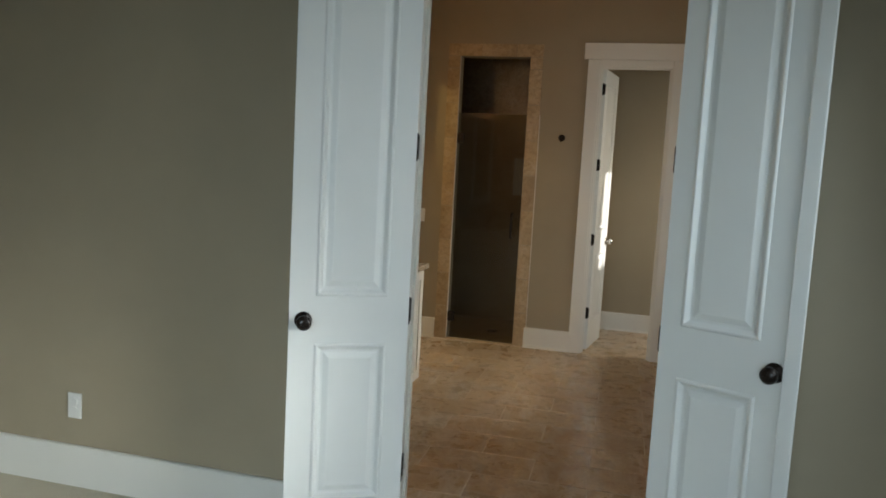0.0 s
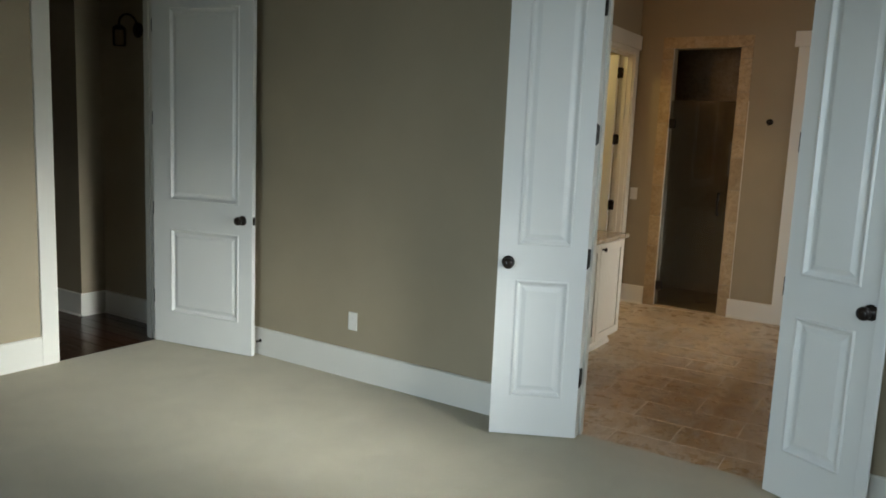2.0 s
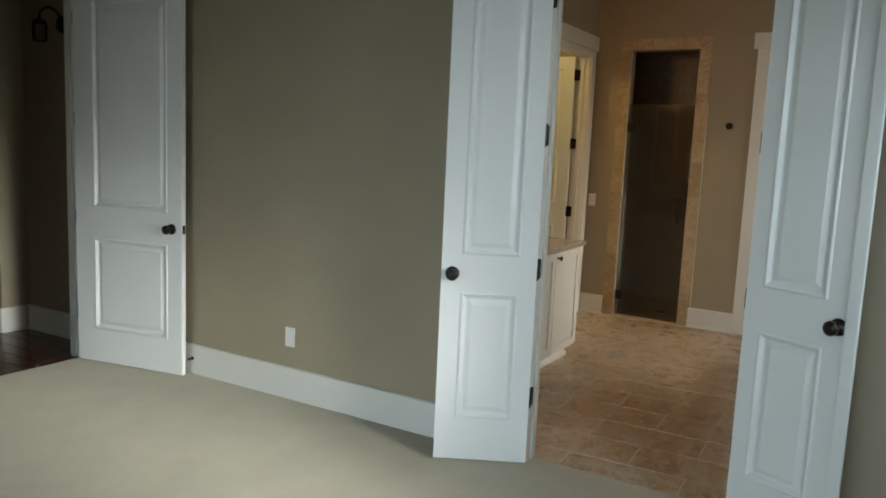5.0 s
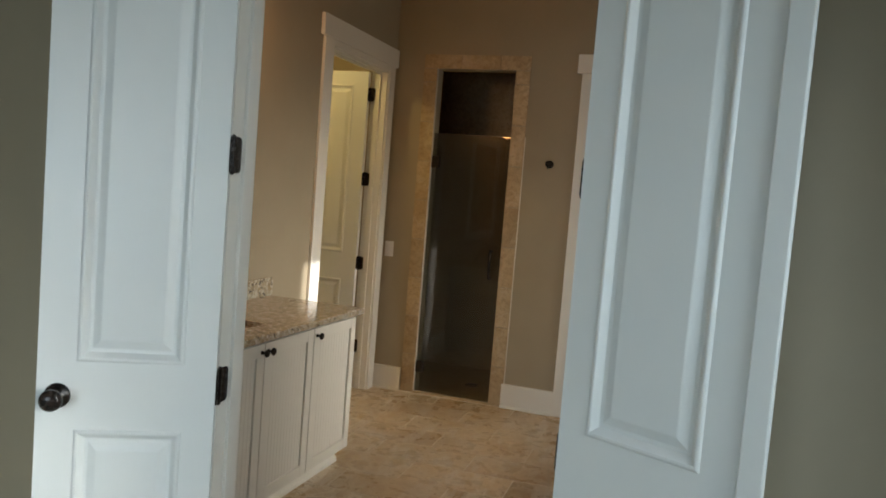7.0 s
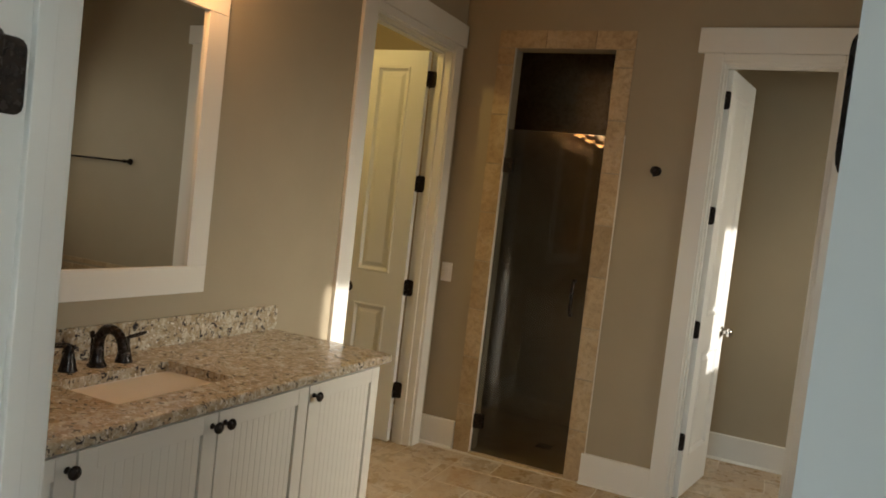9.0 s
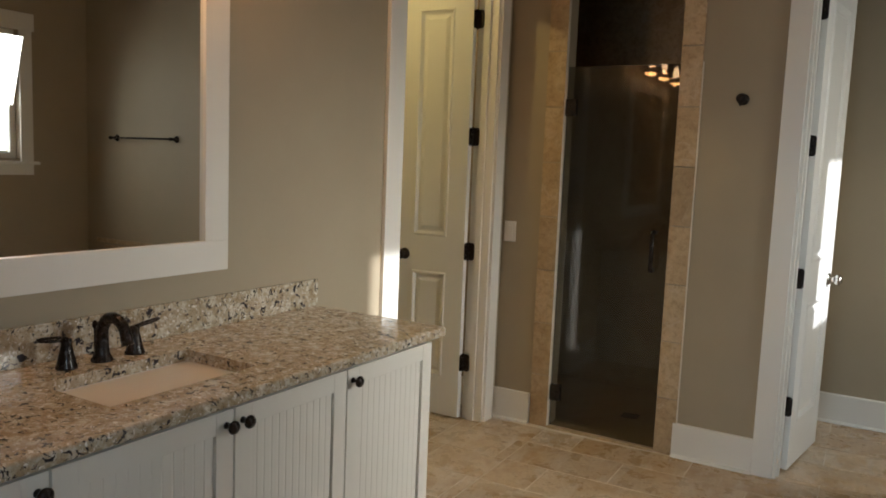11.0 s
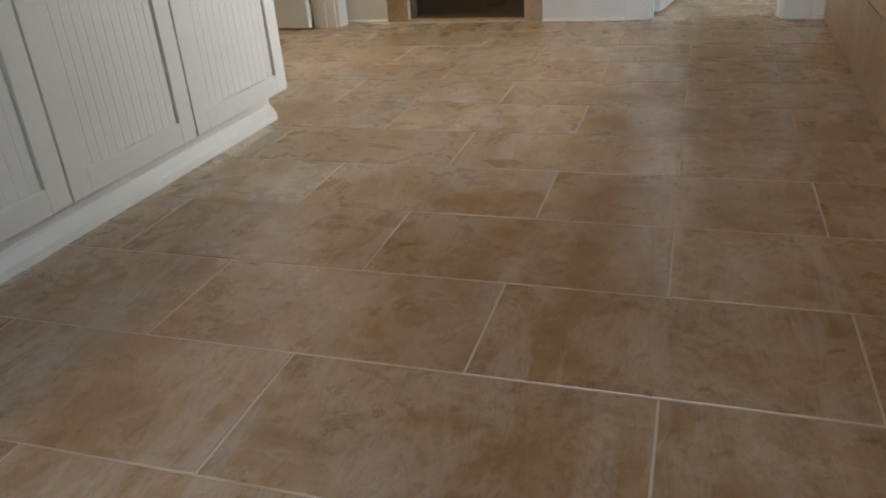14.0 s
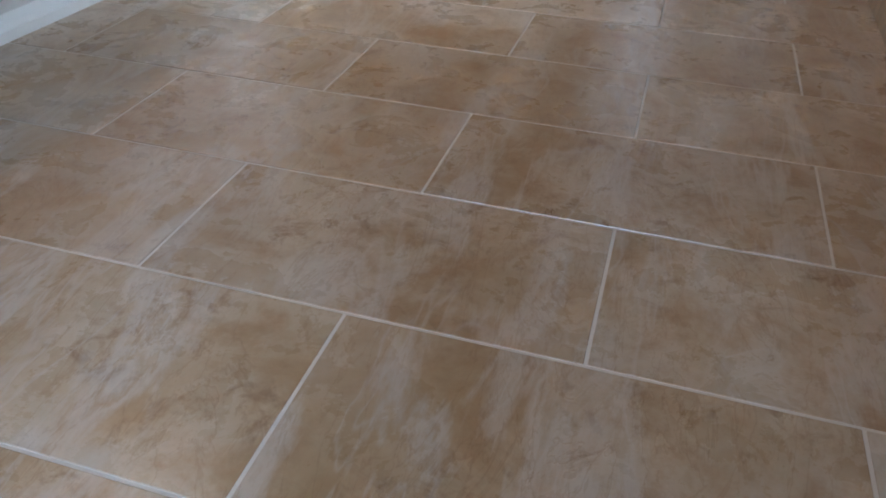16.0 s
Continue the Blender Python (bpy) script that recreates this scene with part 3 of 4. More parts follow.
vanity = thing("vanity_cabinet", "white painted vanity cabinet with beadboard doors", "bathroom cabinet")
bm = bmesh.new()
add_box(bm, LX, VX, VY0, VY1, 0.108, 0.856, 0.002)
part("body", bm, M_CAB, vanity)
part("toe_board", box(LX + 0.02, -1.176, VY0, VY1 + 0.03, 0.0, 0.1075, 0.002), M_CAB, vanity)
part("base_moulding", prism([(0, 0), (0.02, 0), (0.02, 0.022), (0.012, 0.032), (0.004, 0.045), (0, 0.05)], VY1 + 0.032 - VY0, Matrix.Translation((-1.176, VY1 + 0.032, 0.0005)) @ Matrix.Rotation(radians(-90), 4, "Z")), M_CAB, vanity)
DB = 0.116          # foot of the cabinet doors
edges = (VY0 + 0.006,) + GAPS + (VY1 - 0.008,)
for i in range(4):
    y0, y1 = edges[i] + 0.003, edges[i + 1] - 0.003
    w, h, f = y1 - y0, 0.848 - DB, 0.056
    pm = bmesh.new()
    n = 12
    pitch = (w - 2 * f) / n
    prof = []
    for k in range(n):
        a = f + k * pitch
        prof += [(a + 0.000, 0.0092), (a + 0.0016, 0.0096), (a + 0.003, 0.0105), (a + pitch - 0.003, 0.0105), (a + pitch - 0.0016, 0.0096)]
    prof.append((w - f, 0.0092))
    lo = [pm.verts.new((x, y, f)) for y, x in prof]
    hi = [pm.verts.new((x, y, h - f)) for y, x in prof]
    for k in range(len(prof) - 1):
        pm.faces.new((lo[k], lo[k + 1], hi[k + 1], hi[k]))
    d = part("door", pm, M_CAB, vanity, "white beadboard cabinet door")
    d.location = (VX + 0.001, y0, DB)
    for nm, bx in (("stile", (0, 0.02, 0, f, 0, h)), ("stile", (0, 0.02, w - f, w, 0, h)), ("rail", (0, 0.0197, f, w - f, 0, f)), ("rail", (0, 0.0197, f, w - f, h - f, h))):
        part(nm, box(*bx, 0.0015), M_CAB, d)
    ky = w - 0.024 if i < 2 else 0.024
    kb = lathe([(0.009, 0), (0.009, 0.003), (0.006, 0.006), (0.006, 0.014), (0.010, 0.018), (0.0165, 0.023), (0.0175, 0.028), (0.014, 0.033), (0.006, 0.036), (0, 0.0365)], 20, Matrix.Translation((0.02, ky, 0.811 - DB)) @ Matrix.Rotation(radians(90), 4, "Y"))
    part("cabinet_knob", kb, M_BRONZE, d, "dark bronze mushroom knob", True)

SKX0, SKX1, SKY0, SKY1 = -1.486, -1.200, 4.59, 5.052
counter = thing("worktop", "polished beige speckled granite vanity top with a sink cut-out", "countertop")
bm = bmesh.new()
X0, X1, Y0, Y1 = LX + 0.001, -1.060, NY1 + 0.001, 5.845


def slab(bm, outer, inner, z0, z1):
    def ring(r, z):
        return [bm.verts.new((x, y, z)) for x, y in ((r[0], r[2]), (r[1], r[2]), (r[1], r[3]), (r[0], r[3]))]
    oT, oB, iT, iB = ring(outer, z1), ring(outer, z0), ring(inner, z1), ring(inner, z0)
    for k in range(4):
        j = (k + 1) % 4
        bm.faces.new((oT[k], oT[j], iT[j], iT[k]))
        bm.faces.new((oB[k], iB[k], iB[j], oB[j]))
        bm.faces.new((oT[k], oB[k], oB[j], oT[j]))
        bm.faces.new((iT[k], iT[j], iB[j], iB[k]))


slab(bm, (X0, X1, Y0, Y1), (SKX0, SKX1, SKY0, SKY1), CT - 0.034, CT)
es = [e for e in bm.edges if all(v.co.x > X1 - 1e-4 for v in e.verts) or all(v.co.y > Y1 - 1e-4 for v in e.verts)]
bmesh.ops.bevel(bm, geom=es, offset=0.008, segments=3, affect="EDGES", profile=0.5)
part("slab", bm, M_GRANITE, counter)
part("backsplash", box(LX + 0.001, LX + 0.021, Y0, Y1 - 0.002, CT + 0.0005, CT + 0.106, 0.002), M_GRANITE, counter, "pale speckled granite upstand")

sink = thing("sink", "white rectangular undermount porcelain sink", "sink")
bm = bmesh.new()
rings = []
for inset, z in ((-0.02, CT - 0.0345), (0.0, CT - 0.0345), (0.006, CT - 0.04), (0.012, CT - 0.12), (0.024, CT - 0.155), (0.05, CT - 0.172), (0.10, CT - 0.178)):
    r = []
    rad = 0.035
    for cx, cy, a0 in ((SKX1 - inset - rad, SKY1 - inset - rad, 0), (SKX0 + inset + rad, SKY1 - inset - rad, 90), (SKX0 + inset + rad, SKY0 + inset + rad, 180), (SKX1 - inset - rad, SKY0 + inset + rad, 270)):
        for k in range(5):
            a = radians(a0 + 22.5 * k)
            r.append(bm.verts.new((cx + rad * math.cos(a), cy + rad * math.sin(a), z)))
    rings.append(r)
for a, b in zip(rings, rings[1:]):
    for k in range(len(a)):
        bm.faces.new((a[k], a[(k + 1) % len(a)], b[(k + 1) % len(a)], b[k]))
bm.faces.new(rings[-1])
part("basin", bm, M_PORCELAIN, sink)
part("drain", lathe([(0.0, 0.0), (0.022, 0.0), (0.024, 0.003), (0.0, 0.004)], 20, Matrix.Translation((-1.343, 4.821, CT - 0.1775))), M_BRONZE, sink)

FYC = 4.823
FX = -1.560
faucet = thing("faucet", "dark bronze widespread faucet with an arched spout and two lever handles", "faucet")
part("spout_base", lathe([(0.030, 0), (0.030, 0.005), (0.025, 0.010), (0.020, 0.025), (0.0175, 0.05), (0.017, 0.075)], 22, Matrix.Translation((FX, FYC, CT))), M_BRONZE, faucet, smooth=True)
sp = [(FX, FYC, CT + 0.06), (FX, FYC, CT + 0.075)] + arc((FX + 0.052, FYC, CT + 0.075), 0.052, 180, 20, 14, (1, 0, 0), (0, 0, 1)) + [(FX + 0.106, FYC, CT + 0.078), (FX + 0.112, FYC, CT + 0.060)]
part("spout", tube(sp, [0.017] * 3 + [0.0165] * 6 + [0.0155] * 8 + [0.016, 0.017], 16), M_BRONZE, faucet, smooth=True)
part("lift_rod", lathe([(0.0035, 0), (0.0035, 0.085), (0.007, 0.09), (0.008, 0.10), (0.005, 0.108), (0, 0.11)], 10, Matrix.Translation((FX - 0.030, FYC, CT))), M_BRONZE, faucet, smooth=True)
for s in (-1, 1):
    hy = FYC + s * 0.105
    part("handle_base", lathe([(0.028, 0), (0.028, 0.005), (0.0245, 0.012), (0.021, 0.03), (0.016, 0.052), (0.0135, 0.066), (0.015, 0.072), (0.0125, 0.080), (0, 0.083)], 22, Matrix.Translation((FX, hy, CT))), M_BRONZE, faucet, smooth=True)
    loop = [(FX + 0.004 + 0.008 * math.sin(w), hy + s * (0.040 - 0.040 * math.cos(w)), CT + 0.080 + 0.010 * (1 - math.cos(w)) / 2 + 0.006 * math.sin(w)) for w in [2 * math.pi * q / 20 for q in range(21)]]
    part("lever", tube(loop, 0.0042, 8), M_BRONZE, faucet, "looped bronze lever", True)

# ---- wall mirror ----
MY0, MY1, MZ0, MZ1, MF = 4.275, 5.367, 1.085, 2.225, 0.100
mirror = thing("wall_mirror", "large rectangular wall mirror in a flat white frame", "mirror")
for nm, b in (("frame_bottom", (MY0, MY1, MZ0, MZ0 + MF)), ("frame_top", (MY0, MY1, MZ1 - MF, MZ1)), ("frame_side", (MY0, MY0 + MF, MZ0 + MF + 0.0005, MZ1 - MF - 0.0005)), ("frame_side", (MY1 - MF, MY1, MZ0 + MF + 0.0005, MZ1 - MF - 0.0005))):
    part(nm, box(LX + 0.001, LX + 0.024, *b, 0.0015), M_TRIM, mirror)
part("glass", box(LX + 0.001, LX + 0.010, MY0 + MF - 0.004, MY1 - MF + 0.004, MZ0 + MF - 0.004, MZ1 - MF + 0.004), M_MIRROR, mirror, "silvered mirror glass")

# ---- vanity light ----
vl = thing("vanity_light", "three-bulb bronze vanity light with clear glass shades, lit", "wall lamp")
part("backplate", box(LX + 0.001, LX + 0.024, 4.36, 5.30, 2.465, 2.545, 0.006), M_BRONZE, vl)
for yy in (4.45, 4.83, 5.21):
    part("arm", tube([(LX + 0.02, yy, 2.505), (LX + 0.09, yy, 2.52), (-1.55, yy, 2.5), (-1.55, yy, 2.455)], 0.008, 10), M_BRONZE, vl, smooth=True)
    part("socket", lathe([(0.0, 0.045), (0.018, 0.042), (0.024, 0.03), (0.026, 0.0), (0.0, 0.0)], 16, Matrix.Translation((-1.55, yy, 2.415))), M_BRONZE, vl, smooth=True)
    sh = part("shade", lathe([(0.028, 2.43), (0.045, 2.405), (0.060, 2.345), (0.066, 2.265), (0.063, 2.265), (0.057, 2.345), (0.042, 2.402), (0.027, 2.425)], 24, Matrix.Translation((-1.55, yy, 0))), M_SHADE, vl, "clear glass bell shade", True)
    sh.visible_shadow = False
    bb = part("bulb", lathe([(0.012, 2.415), (0.015, 2.39), (0.026, 2.355), (0.028, 2.335), (0.020, 2.313), (0, 2.307)], 16, Matrix.Translation((-1.55, yy, 0))), M_BULB, vl, "glowing bulb", True)
    bb.visible_shadow = False

# ---- shower front ----
glass = thing("shower_door", "frameless glass shower door tinted to dim the shower, with dark bronze hinges, closed", "shower door")
GY = 7.502
g = part("pane", box(SX0 + 0.006, SX1 - 0.006, GY, GY + 0.010, 0.014, 2.018, 0.001), M_GLASS, glass, "glass pane tinted to dim the shower")
g.visible_shadow = False
part("seal", box(SX0 + 0.0005, SX0 + 0.0055, GY + 0.001, GY + 0.009, 0.014, 2.018), M_CHROME, glass)
for z in (0.207, 1.80):
    part("hinge", box(SX0 + 0.001, SX0 + 0.062, GY - 0.013, GY + 0.023, z - 0.045, z + 0.045, 0.003), M_BRONZE, glass, "square dark bronze glass hinge")
hx = -0.795
part("pull_handle", tube([(hx, GY, 0.960), (hx, GY - 0.045, 0.960)] + [(hx, GY - 0.055, 0.970), (hx, GY - 0.055, 1.06), (hx, GY - 0.055, 1.15), (hx, GY - 0.045, 1.16), (hx, GY, 1.16)], 0.011, 12), M_BRONZE, glass, "dark bronze pull handle", True)

drain = thing("shower_drain", "small square dark floor drain", "drain")
part("grate", box(-1.05, -0.95, 7.93, 8.03, 0.0005, 0.004, 0.001), M_BRONZE, drain)
niche = thing("shower_niche", "recessed stone shelf niche in the shower wall", "shower niche")
nb = bmesh.new()
for b in ((-1.02, -0.70, 8.575, 8.599, 1.26, 1.285), (-1.02, -0.70, 8.575, 8.599, 1.655, 1.68), (-1.02, -0.995, 8.575, 8.599, 1.285, 1.655), (-0.725, -0.70, 8.575, 8.599, 1.285, 1.655)):
    add_box(nb, *b, 0.002)
part("stone_frame", nb, M_SURR, niche)
part("recess_back", box(-0.995, -0.725, 8.585, 8.598, 1.285, 1.655), M_GROUT, niche)

# ---- fittings on the walls ----
hook = thing("robe_hook", "dark bronze robe hook with a round base", "hook")
part("rose", lathe([(0.028, 0), (0.028, 0.005), (0.021, 0.011), (0.009, 0.013)], 20, Matrix.Translation((-0.412, FY0, 1.835)) @ Matrix.Rotation(radians(90), 4, "X")), M_BRONZE, hook, smooth=True)
part("post", tube([(-0.412, FY0 - 0.01, 1.835), (-0.412, FY0 - 0.045, 1.833), (-0.412, FY0 - 0.055, 1.825), (-0.412, FY0 - 0.06, 1.81), (-0.412, FY0 - 0.072, 1.803), (-0.412, FY0 - 0.08, 1.816)], 0.0055, 10), M_BRONZE, hook, smooth=True)
part("knob_end", lathe([(0.0, 0.0), (0.021, 0.003), (0.025, 0.011), (0.018, 0.020), (0, 0.023)], 20, Matrix.Translation((-0.412, FY0 - 0.045, 1.835)) @ Matrix.Rotation(radians(90), 4, "X")), M_BRONZE, hook, smooth=True)

bar = thing("towel_bar", "slim dark bronze towel bar on the tub wall", "towel bar")
part("bar", tube([(1.10, FY0 - 0.06, 1.57), (1.835, FY0 - 0.06, 1.57)], 0.007, 10), M_BRONZE, bar, smooth=True)
for xx in (1.115, 1.82):
    part("post", lathe([(0.026, 0), (0.026, 0.006), (0.019, 0.014), (0.011, 0.03), (0.011, 0.052), (0.015, 0.060), (0.012, 0.072), (0, 0.075)], 18, Matrix.Translation((xx, FY0, 1.57)) @ Matrix.Rotation(radians(90), 4, "X")), M_BRONZE, bar, smooth=True)


def plate(name, label, cat, m, w, h, gangs, style, group=""):
    e = tagged(new(name), label, cat, group)
    e.matrix_basis = m
    part("cover", box(-w / 2, w / 2, -0.006, 0, -h / 2, h / 2, 0.002), M_PLATE, e)
    for g in range(gangs):
        cx = (g - (gangs - 1) / 2) * 0.046
        if style == "rocker":
            part("rocker", box(cx - 0.0165, cx + 0.0165, -0.0095, -0.0062, -0.033, 0.033, 0.0015), M_PLATE, e)
        else:
            for dz in (-0.02, 0.02):
                part("socket_face", lathe([(0.0165, 0), (0.0165, 0.002), (0.015, 0.003), (0, 0.003)], 20, Matrix.Translation((cx, -0.0062, dz)) @ Matrix.Rotation(radians(90), 4, "X")), M_PLATE, e)
    return e


plate("light_switch", "white rocker light switch on the shower wall", "light switch", pose(-1.622, FY0, 1.10), 0.072, 0.118, 1, "rocker")
plate("outlet", "white duplex outlet above the baseboard", "outlet", pose(-2.115, NY0, 0.381), 0.072, 0.118, 1, "duplex")
plate("light_switch", "white single wall plate beside the hall doorway", "light switch", pose(-3.79, 2.175, 1.501, 0, 0, 90), 0.072, 0.118, 1, "rocker", "switch plates beside the hall doorway")
plate("light_switch", "wide white three-gang switch plate beside the hall doorway", "light switch", pose(-3.79, 2.217, 1.130, 0, 0, 90), 0.163, 0.118, 3, "rocker", "switch plates beside the hall doorway")


stop = thing("door_stop", "small dark bronze door stop on the baseboard behind the hall door", "door stop")
m = Matrix.Translation((-2.935, NY0 - 0.0181, 0.105)) @ Matrix.Rotation(radians(90), 4, "X")
part("rod", lathe([(0.013, 0), (0.013, 0.003), (0.006, 0.006), (0.005, 0.026), (0.0, 0.026)], 14, m), M_BRONZE, stop, smooth=True)
part("rubber_tip", lathe([(0.009, 0.0262), (0.009, 0.033), (0.006, 0.036), (0.0, 0.036)], 14, m), M_BRONZE, stop, "dark rubber tip")


# ---- windows ----
def window(name, label, x, y0, y1, z0, z1, side, obscure=False):
    """Single-hung window in a wall along y; side: the way into the room (-1 or +1)."""
    e = tagged(new(name), label, "window", kind="structure")
    xo = x - side * 0.075
    f = 0.045
    for b in ((y0, y0 + f, z0, z1), (y1 - f, y1, z0, z1), (y0 + f, y1 - f, z0, z0 + f), (y0 + f, y1 - f, z1 - f, z1)):
        part("window_frame", box(xo - 0.02, xo + 0.02, *b, 0.002), M_PLATE, e)
    p = part("pane", box(xo - 0.003, xo + 0.003, y0 + f, y1 - f, z0 + f, z1 - f), M_FROST if obscure else M_PANE, e)
    p.visible_shadow = obscure
    c = 0.095
    t0, t1 = sorted((x, x + side * 0.02))
    for b in ((y0 - c, y0, z0 - 0.02, z1), (y1, y1 + c, z0 - 0.02, z1), (y0 - c - 0.02, y1 + c + 0.02, z1 + 0.001, z1 + 0.13)):
        part("casing", box(t0, t1, *b, 0.002), M_TRIM, e)
    part("window_sill", box(*sorted((x + side * 0.0005, x + side * 0.06)), y0 - c - 0.03, y1 + c + 0.03, z0 - 0.045, z0 - 0.0205, 0.004), M_TRIM, e)
    part("apron", box(t0, t1, y0 - c, y1 + c, z0 - 0.125, z0 - 0.0455, 0.002), M_TRIM, e)
    return e


window("window_1", "white framed window over the tub, bright with daylight", 2.212, TW[0], TW[1], WZ0, WZ1, -1)
window("window_2", "white framed window in the toilet room", 2.212, QW[0], QW[1], WZ0, WZ1, -1)
# The obscure pane here is added to block the sun lamp.
window("window_3", "white framed bedroom window with a projecting sill, its obscure pane added to stop the sun", 1.37, 2.25, 3.225, 0.83, 2.38, -1, True)

# ---- hall and the room beyond ----
sconce = thing("wall_sconce", "dark metal gooseneck wall lantern with a clear glass jar, unlit", "wall lamp")
SXX, SZ, SY = -4.33, 2.285, 3.78
part("backplate", lathe([(0.058, 0), (0.058, 0.008), (0.050, 0.016), (0.02, 0.022), (0, 0.022)], 24, Matrix.Translation((SXX, SY, SZ)) @ Matrix.Rotation(radians(90), 4, "X")), M_BRONZE, sconce, smooth=True)
part("arm", tube([(SXX, SY - 0.015, SZ)] + arc((SXX, SY - 0.09, SZ + 0.03), 0.075, 0, 180, 12, (0, 1, 0), (0, 0, 1)) + [(SXX, SY - 0.165, SZ - 0.0)], 0.008, 10), M_BRONZE, sconce, smooth=True)
part("cap", lathe([(0.0, 0.03), (0.02, 0.028), (0.045, 0.008), (0.048, 0.0), (0, 0.0)], 20, Matrix.Translation((SXX, SY - 0.165, SZ - 0.01))), M_BRONZE, sconce, smooth=True)
part("jar", lathe([(0.044, 0.0), (0.048, -0.01), (0.048, -0.11), (0.042, -0.125), (0.040, -0.122), (0.045, -0.108), (0.045, -0.011), (0.041, -0.001)], 20, Matrix.Translation((SXX, SY - 0.165, SZ - 0.012))), M_SHADE, sconce, "clear glass jar", True)

pine = thing("pine_door", "knotty pine panelled door in a far room", "door")
part("leaf", box(-11.199, -11.16, 6.45, 7.35, 0.01, 2.35, 0.004), M_PINE, pine)
for b in ((6.33, 6.445, 0, 2.36), (7.355, 7.47, 0, 2.36), (6.30, 7.50, 2.362, 2.50)):
    part("casing_board", box(-11.199, -11.17, *b, 0.003), M_PINE, pine)
can = thing("ceiling_downlight", "lit recessed ceiling downlight", "ceiling lamp")
part("trim_ring", lathe([(0.095, 0.0), (0.095, 0.006), (0.075, 0.010), (0.070, 0.004), (0.070, 0.0)], 24, Matrix.Translation((-9.45, 5.96, 2.738))), M_PLATE, can)
part("lens", lathe([(0.0, 0.0), (0.069, 0.0), (0.069, 0.006), (0, 0.006)], 24, Matrix.Translation((-9.45, 5.96, 2.742))), M_CAN, can)

# hall planks
hall = tagged(mesh_ob("floor_hall", box(-11.2, -3.80, 1.32, 8.3, FLOOR, -0.012), M_WOOD), "dark stained wooden plank floor", "floor", kind="structure")
plank_w = 0.127
pm = bpy.data.meshes.new("plank")
b = box(0, 1.4, 0, plank_w - 0.002, -0.011, 0.0, 0.002)
b.to_mesh(pm)
b.free()
pm.materials.append(M_WOOD)
for r in range(20):
    yy = 1.5 + r * plank_w
    off = (r * 0.53) % 1.4
    x = -6.9 + off * 0.5
    while x + 1.4 < -3.79:
        o = new("plank", pm)
        o.location, o.parent = (x, yy, 0), hall
        x += 1.402
    if -3.802 - x > 0.05:
        sb = box(x, -3.802, yy, yy + plank_w - 0.002, -0.011, 0.0, 0.002)
        o = mesh_ob("plank", sb, M_WOOD)
        o.parent = hall

# ---- tub deck ----
TX, TY0, TZ = 0.617, 5.15, 0.50
deck = thing("tub_surround", "beige stone-tiled tub surround with a raised deck", "bathtub surround")
bm = bmesh.new()
add_box(bm, TX + 0.010, 2.211, TY0 + 0.01, FY0 - 0.001, 0.0, TZ - 0.012)
part("core", bm, M_GROUT, deck)


def tile_mesh(name, sx, sy, sz, mat, bevel=0.0015):
    me = bpy.data.meshes.new(name)
    b = box(0, sx, 0, sy, 0, sz, bevel)
    b.to_mesh(me)
    b.free()
    me.materials.append(mat)
    return me


tm = tile_mesh("deck_tile", 0.0098, 0.296, 0.241, M_SURR)
for i in range(8):
    for j in range(2):
        o = new("tile", tm)
        o.location, o.parent = (TX, FY0 - 0.297 - i * 0.29, 0.002 + j * 0.244), deck
for i in range(8):
    o = mesh_ob("tile", box(TX - 0.006, TX + 0.30, FY0 - 0.297 - i * 0.29, FY0 - 0.297 - i * 0.29 + 0.287, TZ - 0.0115, TZ, 0.002), M_SURR)
    o.parent = deck
splash = tagged(new("wall_tile_band"), "beige stone tile band with a small mosaic above the tub deck", "wall tile", kind="structure")
for i in range(6):
    for z0, z1 in ((TZ + 0.001, 0.55), (0.715, 0.75)) if i else ((TZ + 0.001, 0.75),):
        w = 0.27 if i else 0.10
        x0 = 0.621 + (0 if i == 0 else 0.103 + (i - 1) * 0.273)
        o = mesh_ob("tile", box(x0, x0 + w, FY0 - 0.010, FY0 - 0.0005, z0, z1, 0.0015), M_SURR)
        o.parent = splash
mm = tile_mesh("mosaic", 0.046, 0.009, 0.046, M_SURR, 0.001)
for i in range(26):
    for j in range(3):
        o = new("mosaic_tile", mm)
        o.location, o.parent = (0.726 + i * 0.0485, FY0 - 0.0097, 0.5525 + j * 0.0485), splash
tub = thing("bathtub", "white drop-in bathtub with a rounded rim", "bathtub")
bm = bmesh.new()
rings = []
cx, cy = 1.40, 6.32
for a, b, z in ((0.62, 0.98, TZ + 0.001), (0.62, 0.98, TZ + 0.03), (0.60, 0.96, TZ + 0.042), (0.55, 0.91, TZ + 0.038), (0.53, 0.89, TZ + 0.01), (0.46, 0.80, TZ - 0.25), (0.40, 0.72, TZ - 0.40)):
    r = []
    for k in range(40):
        th = 2 * math.pi * k / 40
        c, s = math.cos(th), math.sin(th)
        r.append(bm.verts.new((cx + a * math.copysign(abs(c) ** 0.5, c), cy + b * math.copysign(abs(s) ** 0.5, s), z)))
    rings.append(r)
for a, b in zip(rings, rings[1:]):
    for k in range(40):
        bm.faces.new((a[k], a[(k + 1) % 40], b[(k + 1) % 40], b[k]))
bm.faces.new(rings[-1])
part("shell", bm, M_PORCELAIN, tub, smooth=True)

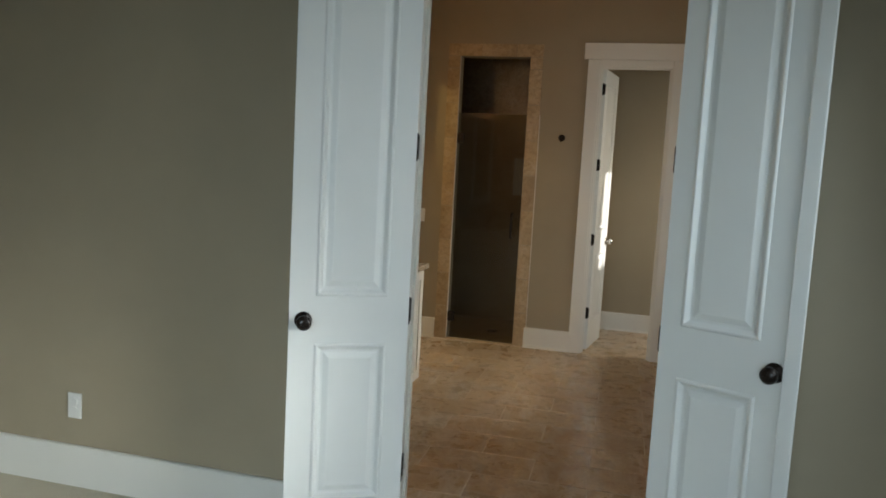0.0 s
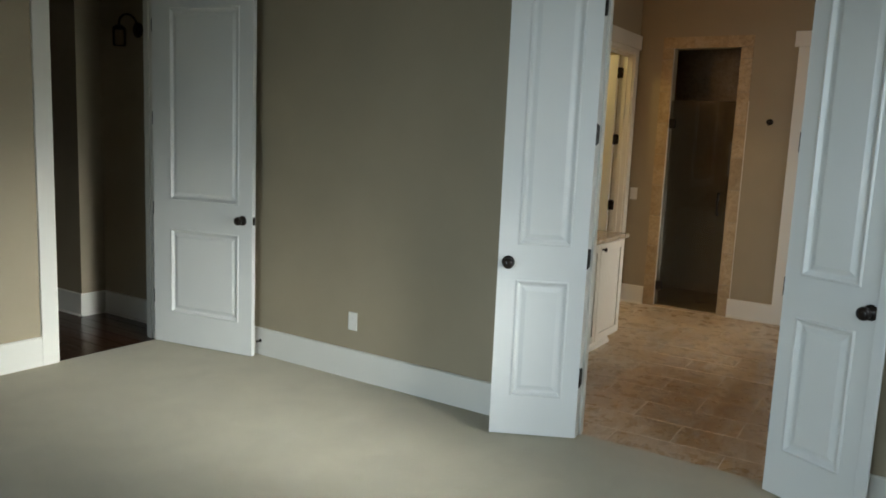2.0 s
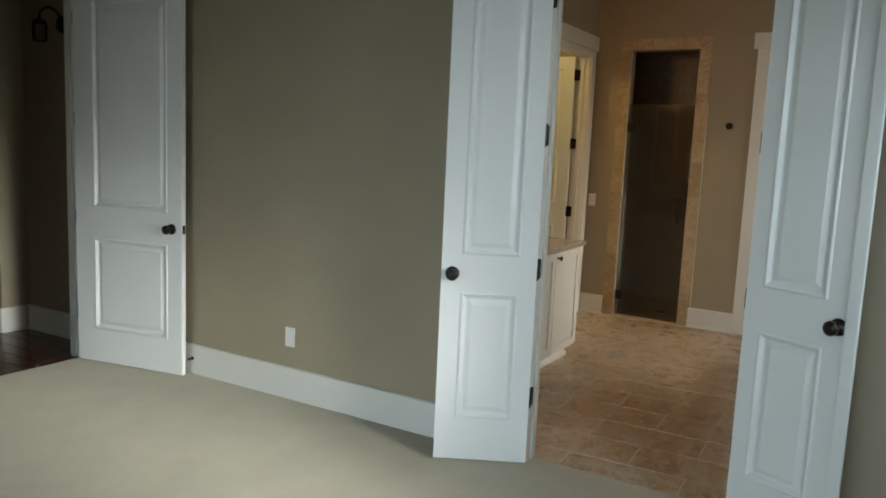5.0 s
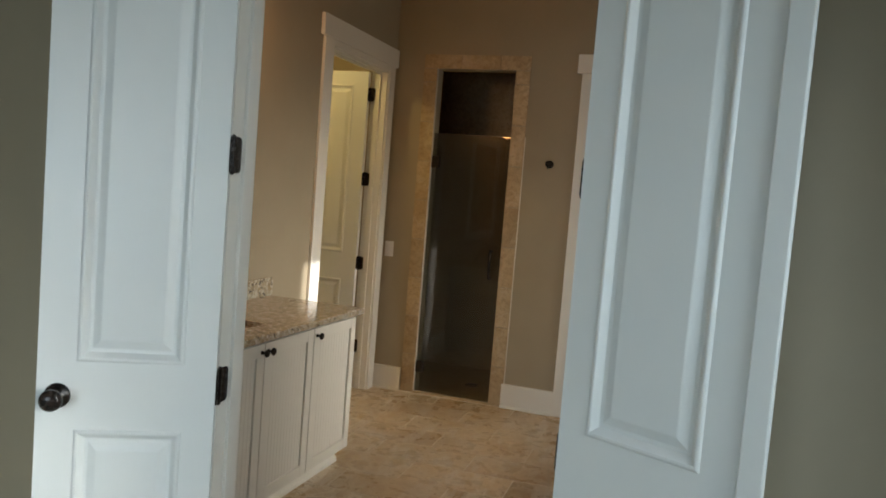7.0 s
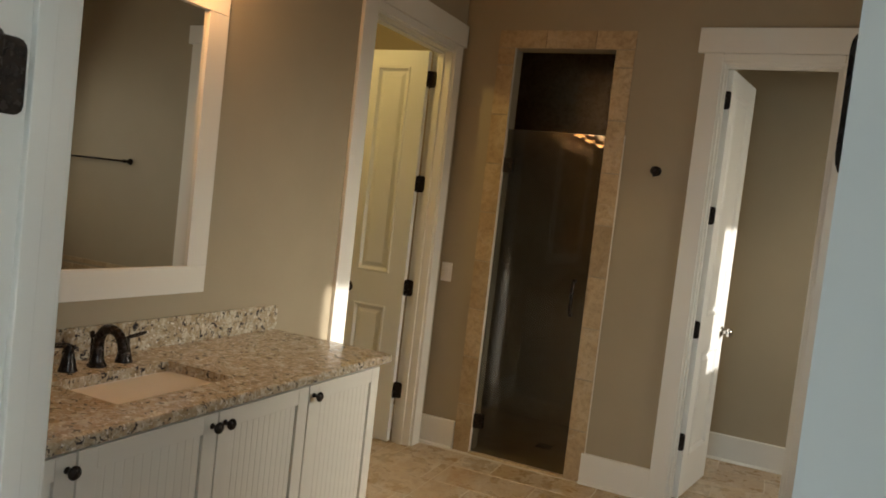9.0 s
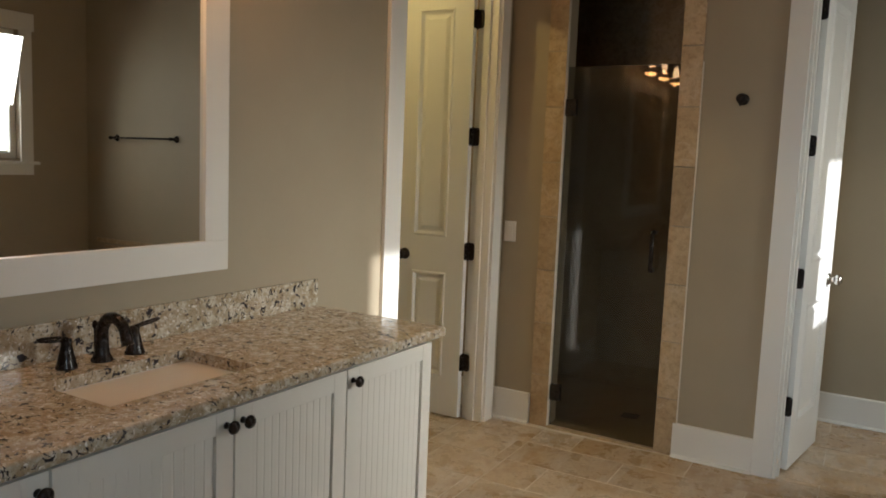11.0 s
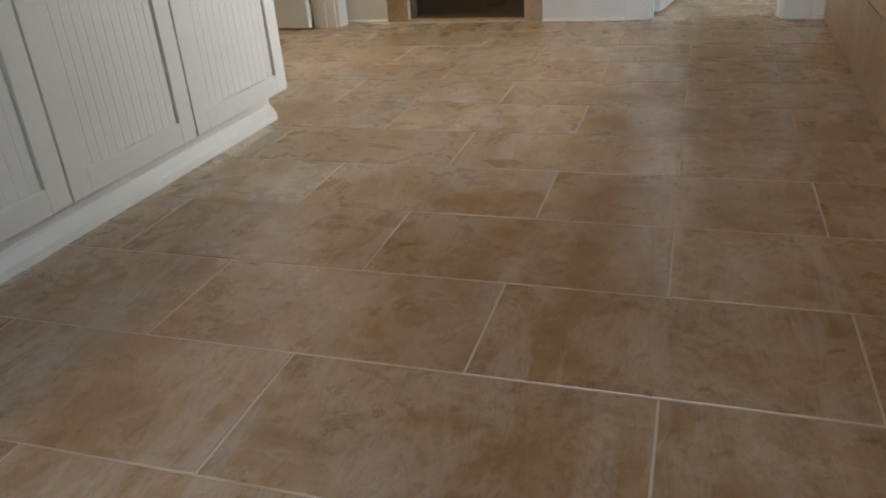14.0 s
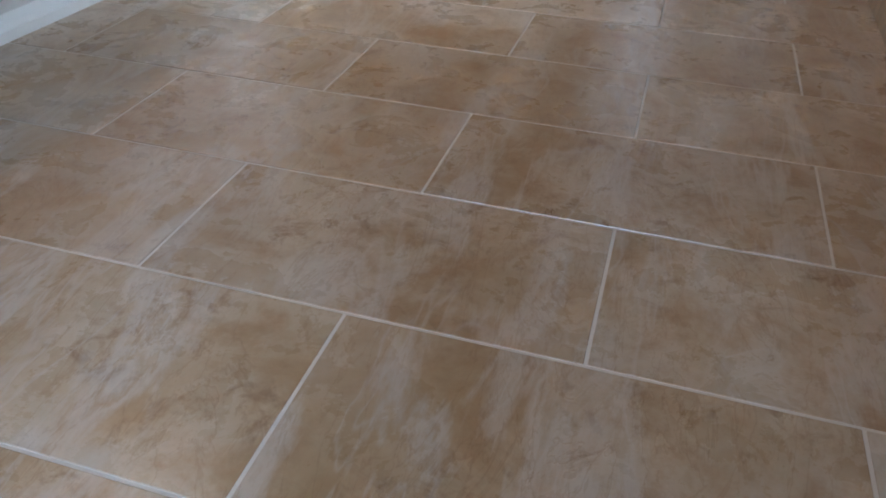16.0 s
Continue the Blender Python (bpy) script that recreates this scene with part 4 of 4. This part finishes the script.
# ---- stone strips round the shower opening ----
surround = tagged(new("shower_surround_trim"), "beige stone tile strips framing the shower opening", "wall tile", kind="structure")
SW = 0.108
z = 0.003
k = 0
while z < SH:
    h = 0.297 if z + 0.297 < SH else SH - z
    for x0, x1 in ((SX0 - SW, SX0 - 0.001), (SX1 + 0.001, SX1 + SW)):
        o = mesh_ob("tile", box(x0, x1, FY0 - 0.011, FY0 - 0.0005, z, z + h - 0.003, 0.0015), M_SURR)
        o.parent = surround
    z += 0.30
x = SX0 - SW
for w in (0.30, 0.30, 0.231):
    o = mesh_ob("tile", box(x, x + w - 0.003, FY0 - 0.011, FY0 - 0.0005, SH + 0.001, SH + SW - 0.003, 0.0015), M_SURR)
    o.parent = surround
    x += 0.30
part("edge_strip", box(SX1 + SW + 0.0005, SX1 + SW + 0.006, FY0 - 0.012, FY0 - 0.0005, 0.18, 2.02), M_CAULK, surround)
part("edge_strip", box(SX0 - 0.0005, SX0 + 0.0006, FY0 - 0.010, GY, 0.002, SH), M_CAULK, surround)
part("lining_slab", box(SX0 - 0.001, SX1 + 0.001, FY0 - 0.010, FY1 + 0.02, -0.01, 0.012, 0.002), M_SURR, surround)

# ---- bathroom floor tiles ----
tiles = tagged(mesh_ob("floor_tile", box(LX, 2.212, 3.82, FY0, FLOOR, -0.0009), M_GROUT), "beige and brown stone-look floor tiles laid in running bond", "floor", kind="structure")
toilet_tiles = tagged(mesh_ob("floor_toilet", box(-0.18, 2.212, FY0, 8.655, FLOOR, -0.0009), M_GROUT), "beige stone-look tile floor of the toilet room", "floor", kind="structure")
PX, PY, G = 0.584, 0.292, 0.0042
TURN = radians(1.63)     # the tiles were laid a little askew
AX, AY = 0.156, 4.6165    # a corner of the laid pattern
full = bpy.data.meshes.new("tile")
b = box(-(PX - G) / 2, (PX - G) / 2, -(PY - G) / 2, (PY - G) / 2, -0.008, 0.0, 0.0012)
b.to_mesh(full)
b.free()
full.materials.append(M_TILE)


def tile_field(x_lo, x_hi, y_lo, y_hi, parent):
    """Running bond between the given bounds, counted in the pattern's own turned axes from its corner."""
    c, s = math.cos(TURN), math.sin(TURN)
    for k in range(math.floor(y_lo / PY), math.floor(y_hi / PY) + 1):
        ya, yb = k * PY, (k + 1) * PY
        start = -PX / 2 if k % 2 == 0 else 0.0
        for n in range(math.floor((x_lo - start) / PX), math.floor((x_hi - start) / PX) + 1):
            xa, xb = start + n * PX, start + (n + 1) * PX
            cxa, cxb, cya, cyb = max(xa, x_lo), min(xb, x_hi), max(ya, y_lo), min(yb, y_hi)
            if cxb - cxa < 0.02 or cyb - cya < 0.02:
                continue
            mx, my = (cxa + cxb) / 2, (cya + cyb) / 2
            if (cxa, cxb, cya, cyb) == (xa, xb, ya, yb):
                o = new("tile", full)
            else:
                o = mesh_ob("tile", box(cxa + G / 2 - mx, cxb - G / 2 - mx, cya + G / 2 - my, cyb - G / 2 - my, -0.008, 0.0, 0.0012), M_TILE)
            o.matrix_basis = pose(AX + c * mx - s * my, AY + s * mx + c * my, random.uniform(-0.0004, 0.0004), 0, 0, math.degrees(TURN))
            o.parent = parent


tile_field(-1.40, 0.62, 3.815 - AY, FY0 - AY, tiles)
tile_field(LX - AX - 0.02, -1.40, 5.72 - AY, FY0 - AY, tiles)
closet_tiles = tagged(mesh_ob("floor_closet", box(-3.5, -1.675, 5.12, 8.1, FLOOR, -0.0009), M_GROUT), "beige stone-look tile floor of the closet", "floor", kind="structure")
tile_field(-2.9, LX - AX - 0.02, 6.2 - AY, 7.6 - AY, closet_tiles)
tile_field(WX0 - AX, 1.2, FY0 - AY + 0.0005, 8.65 - AY, toilet_tiles)
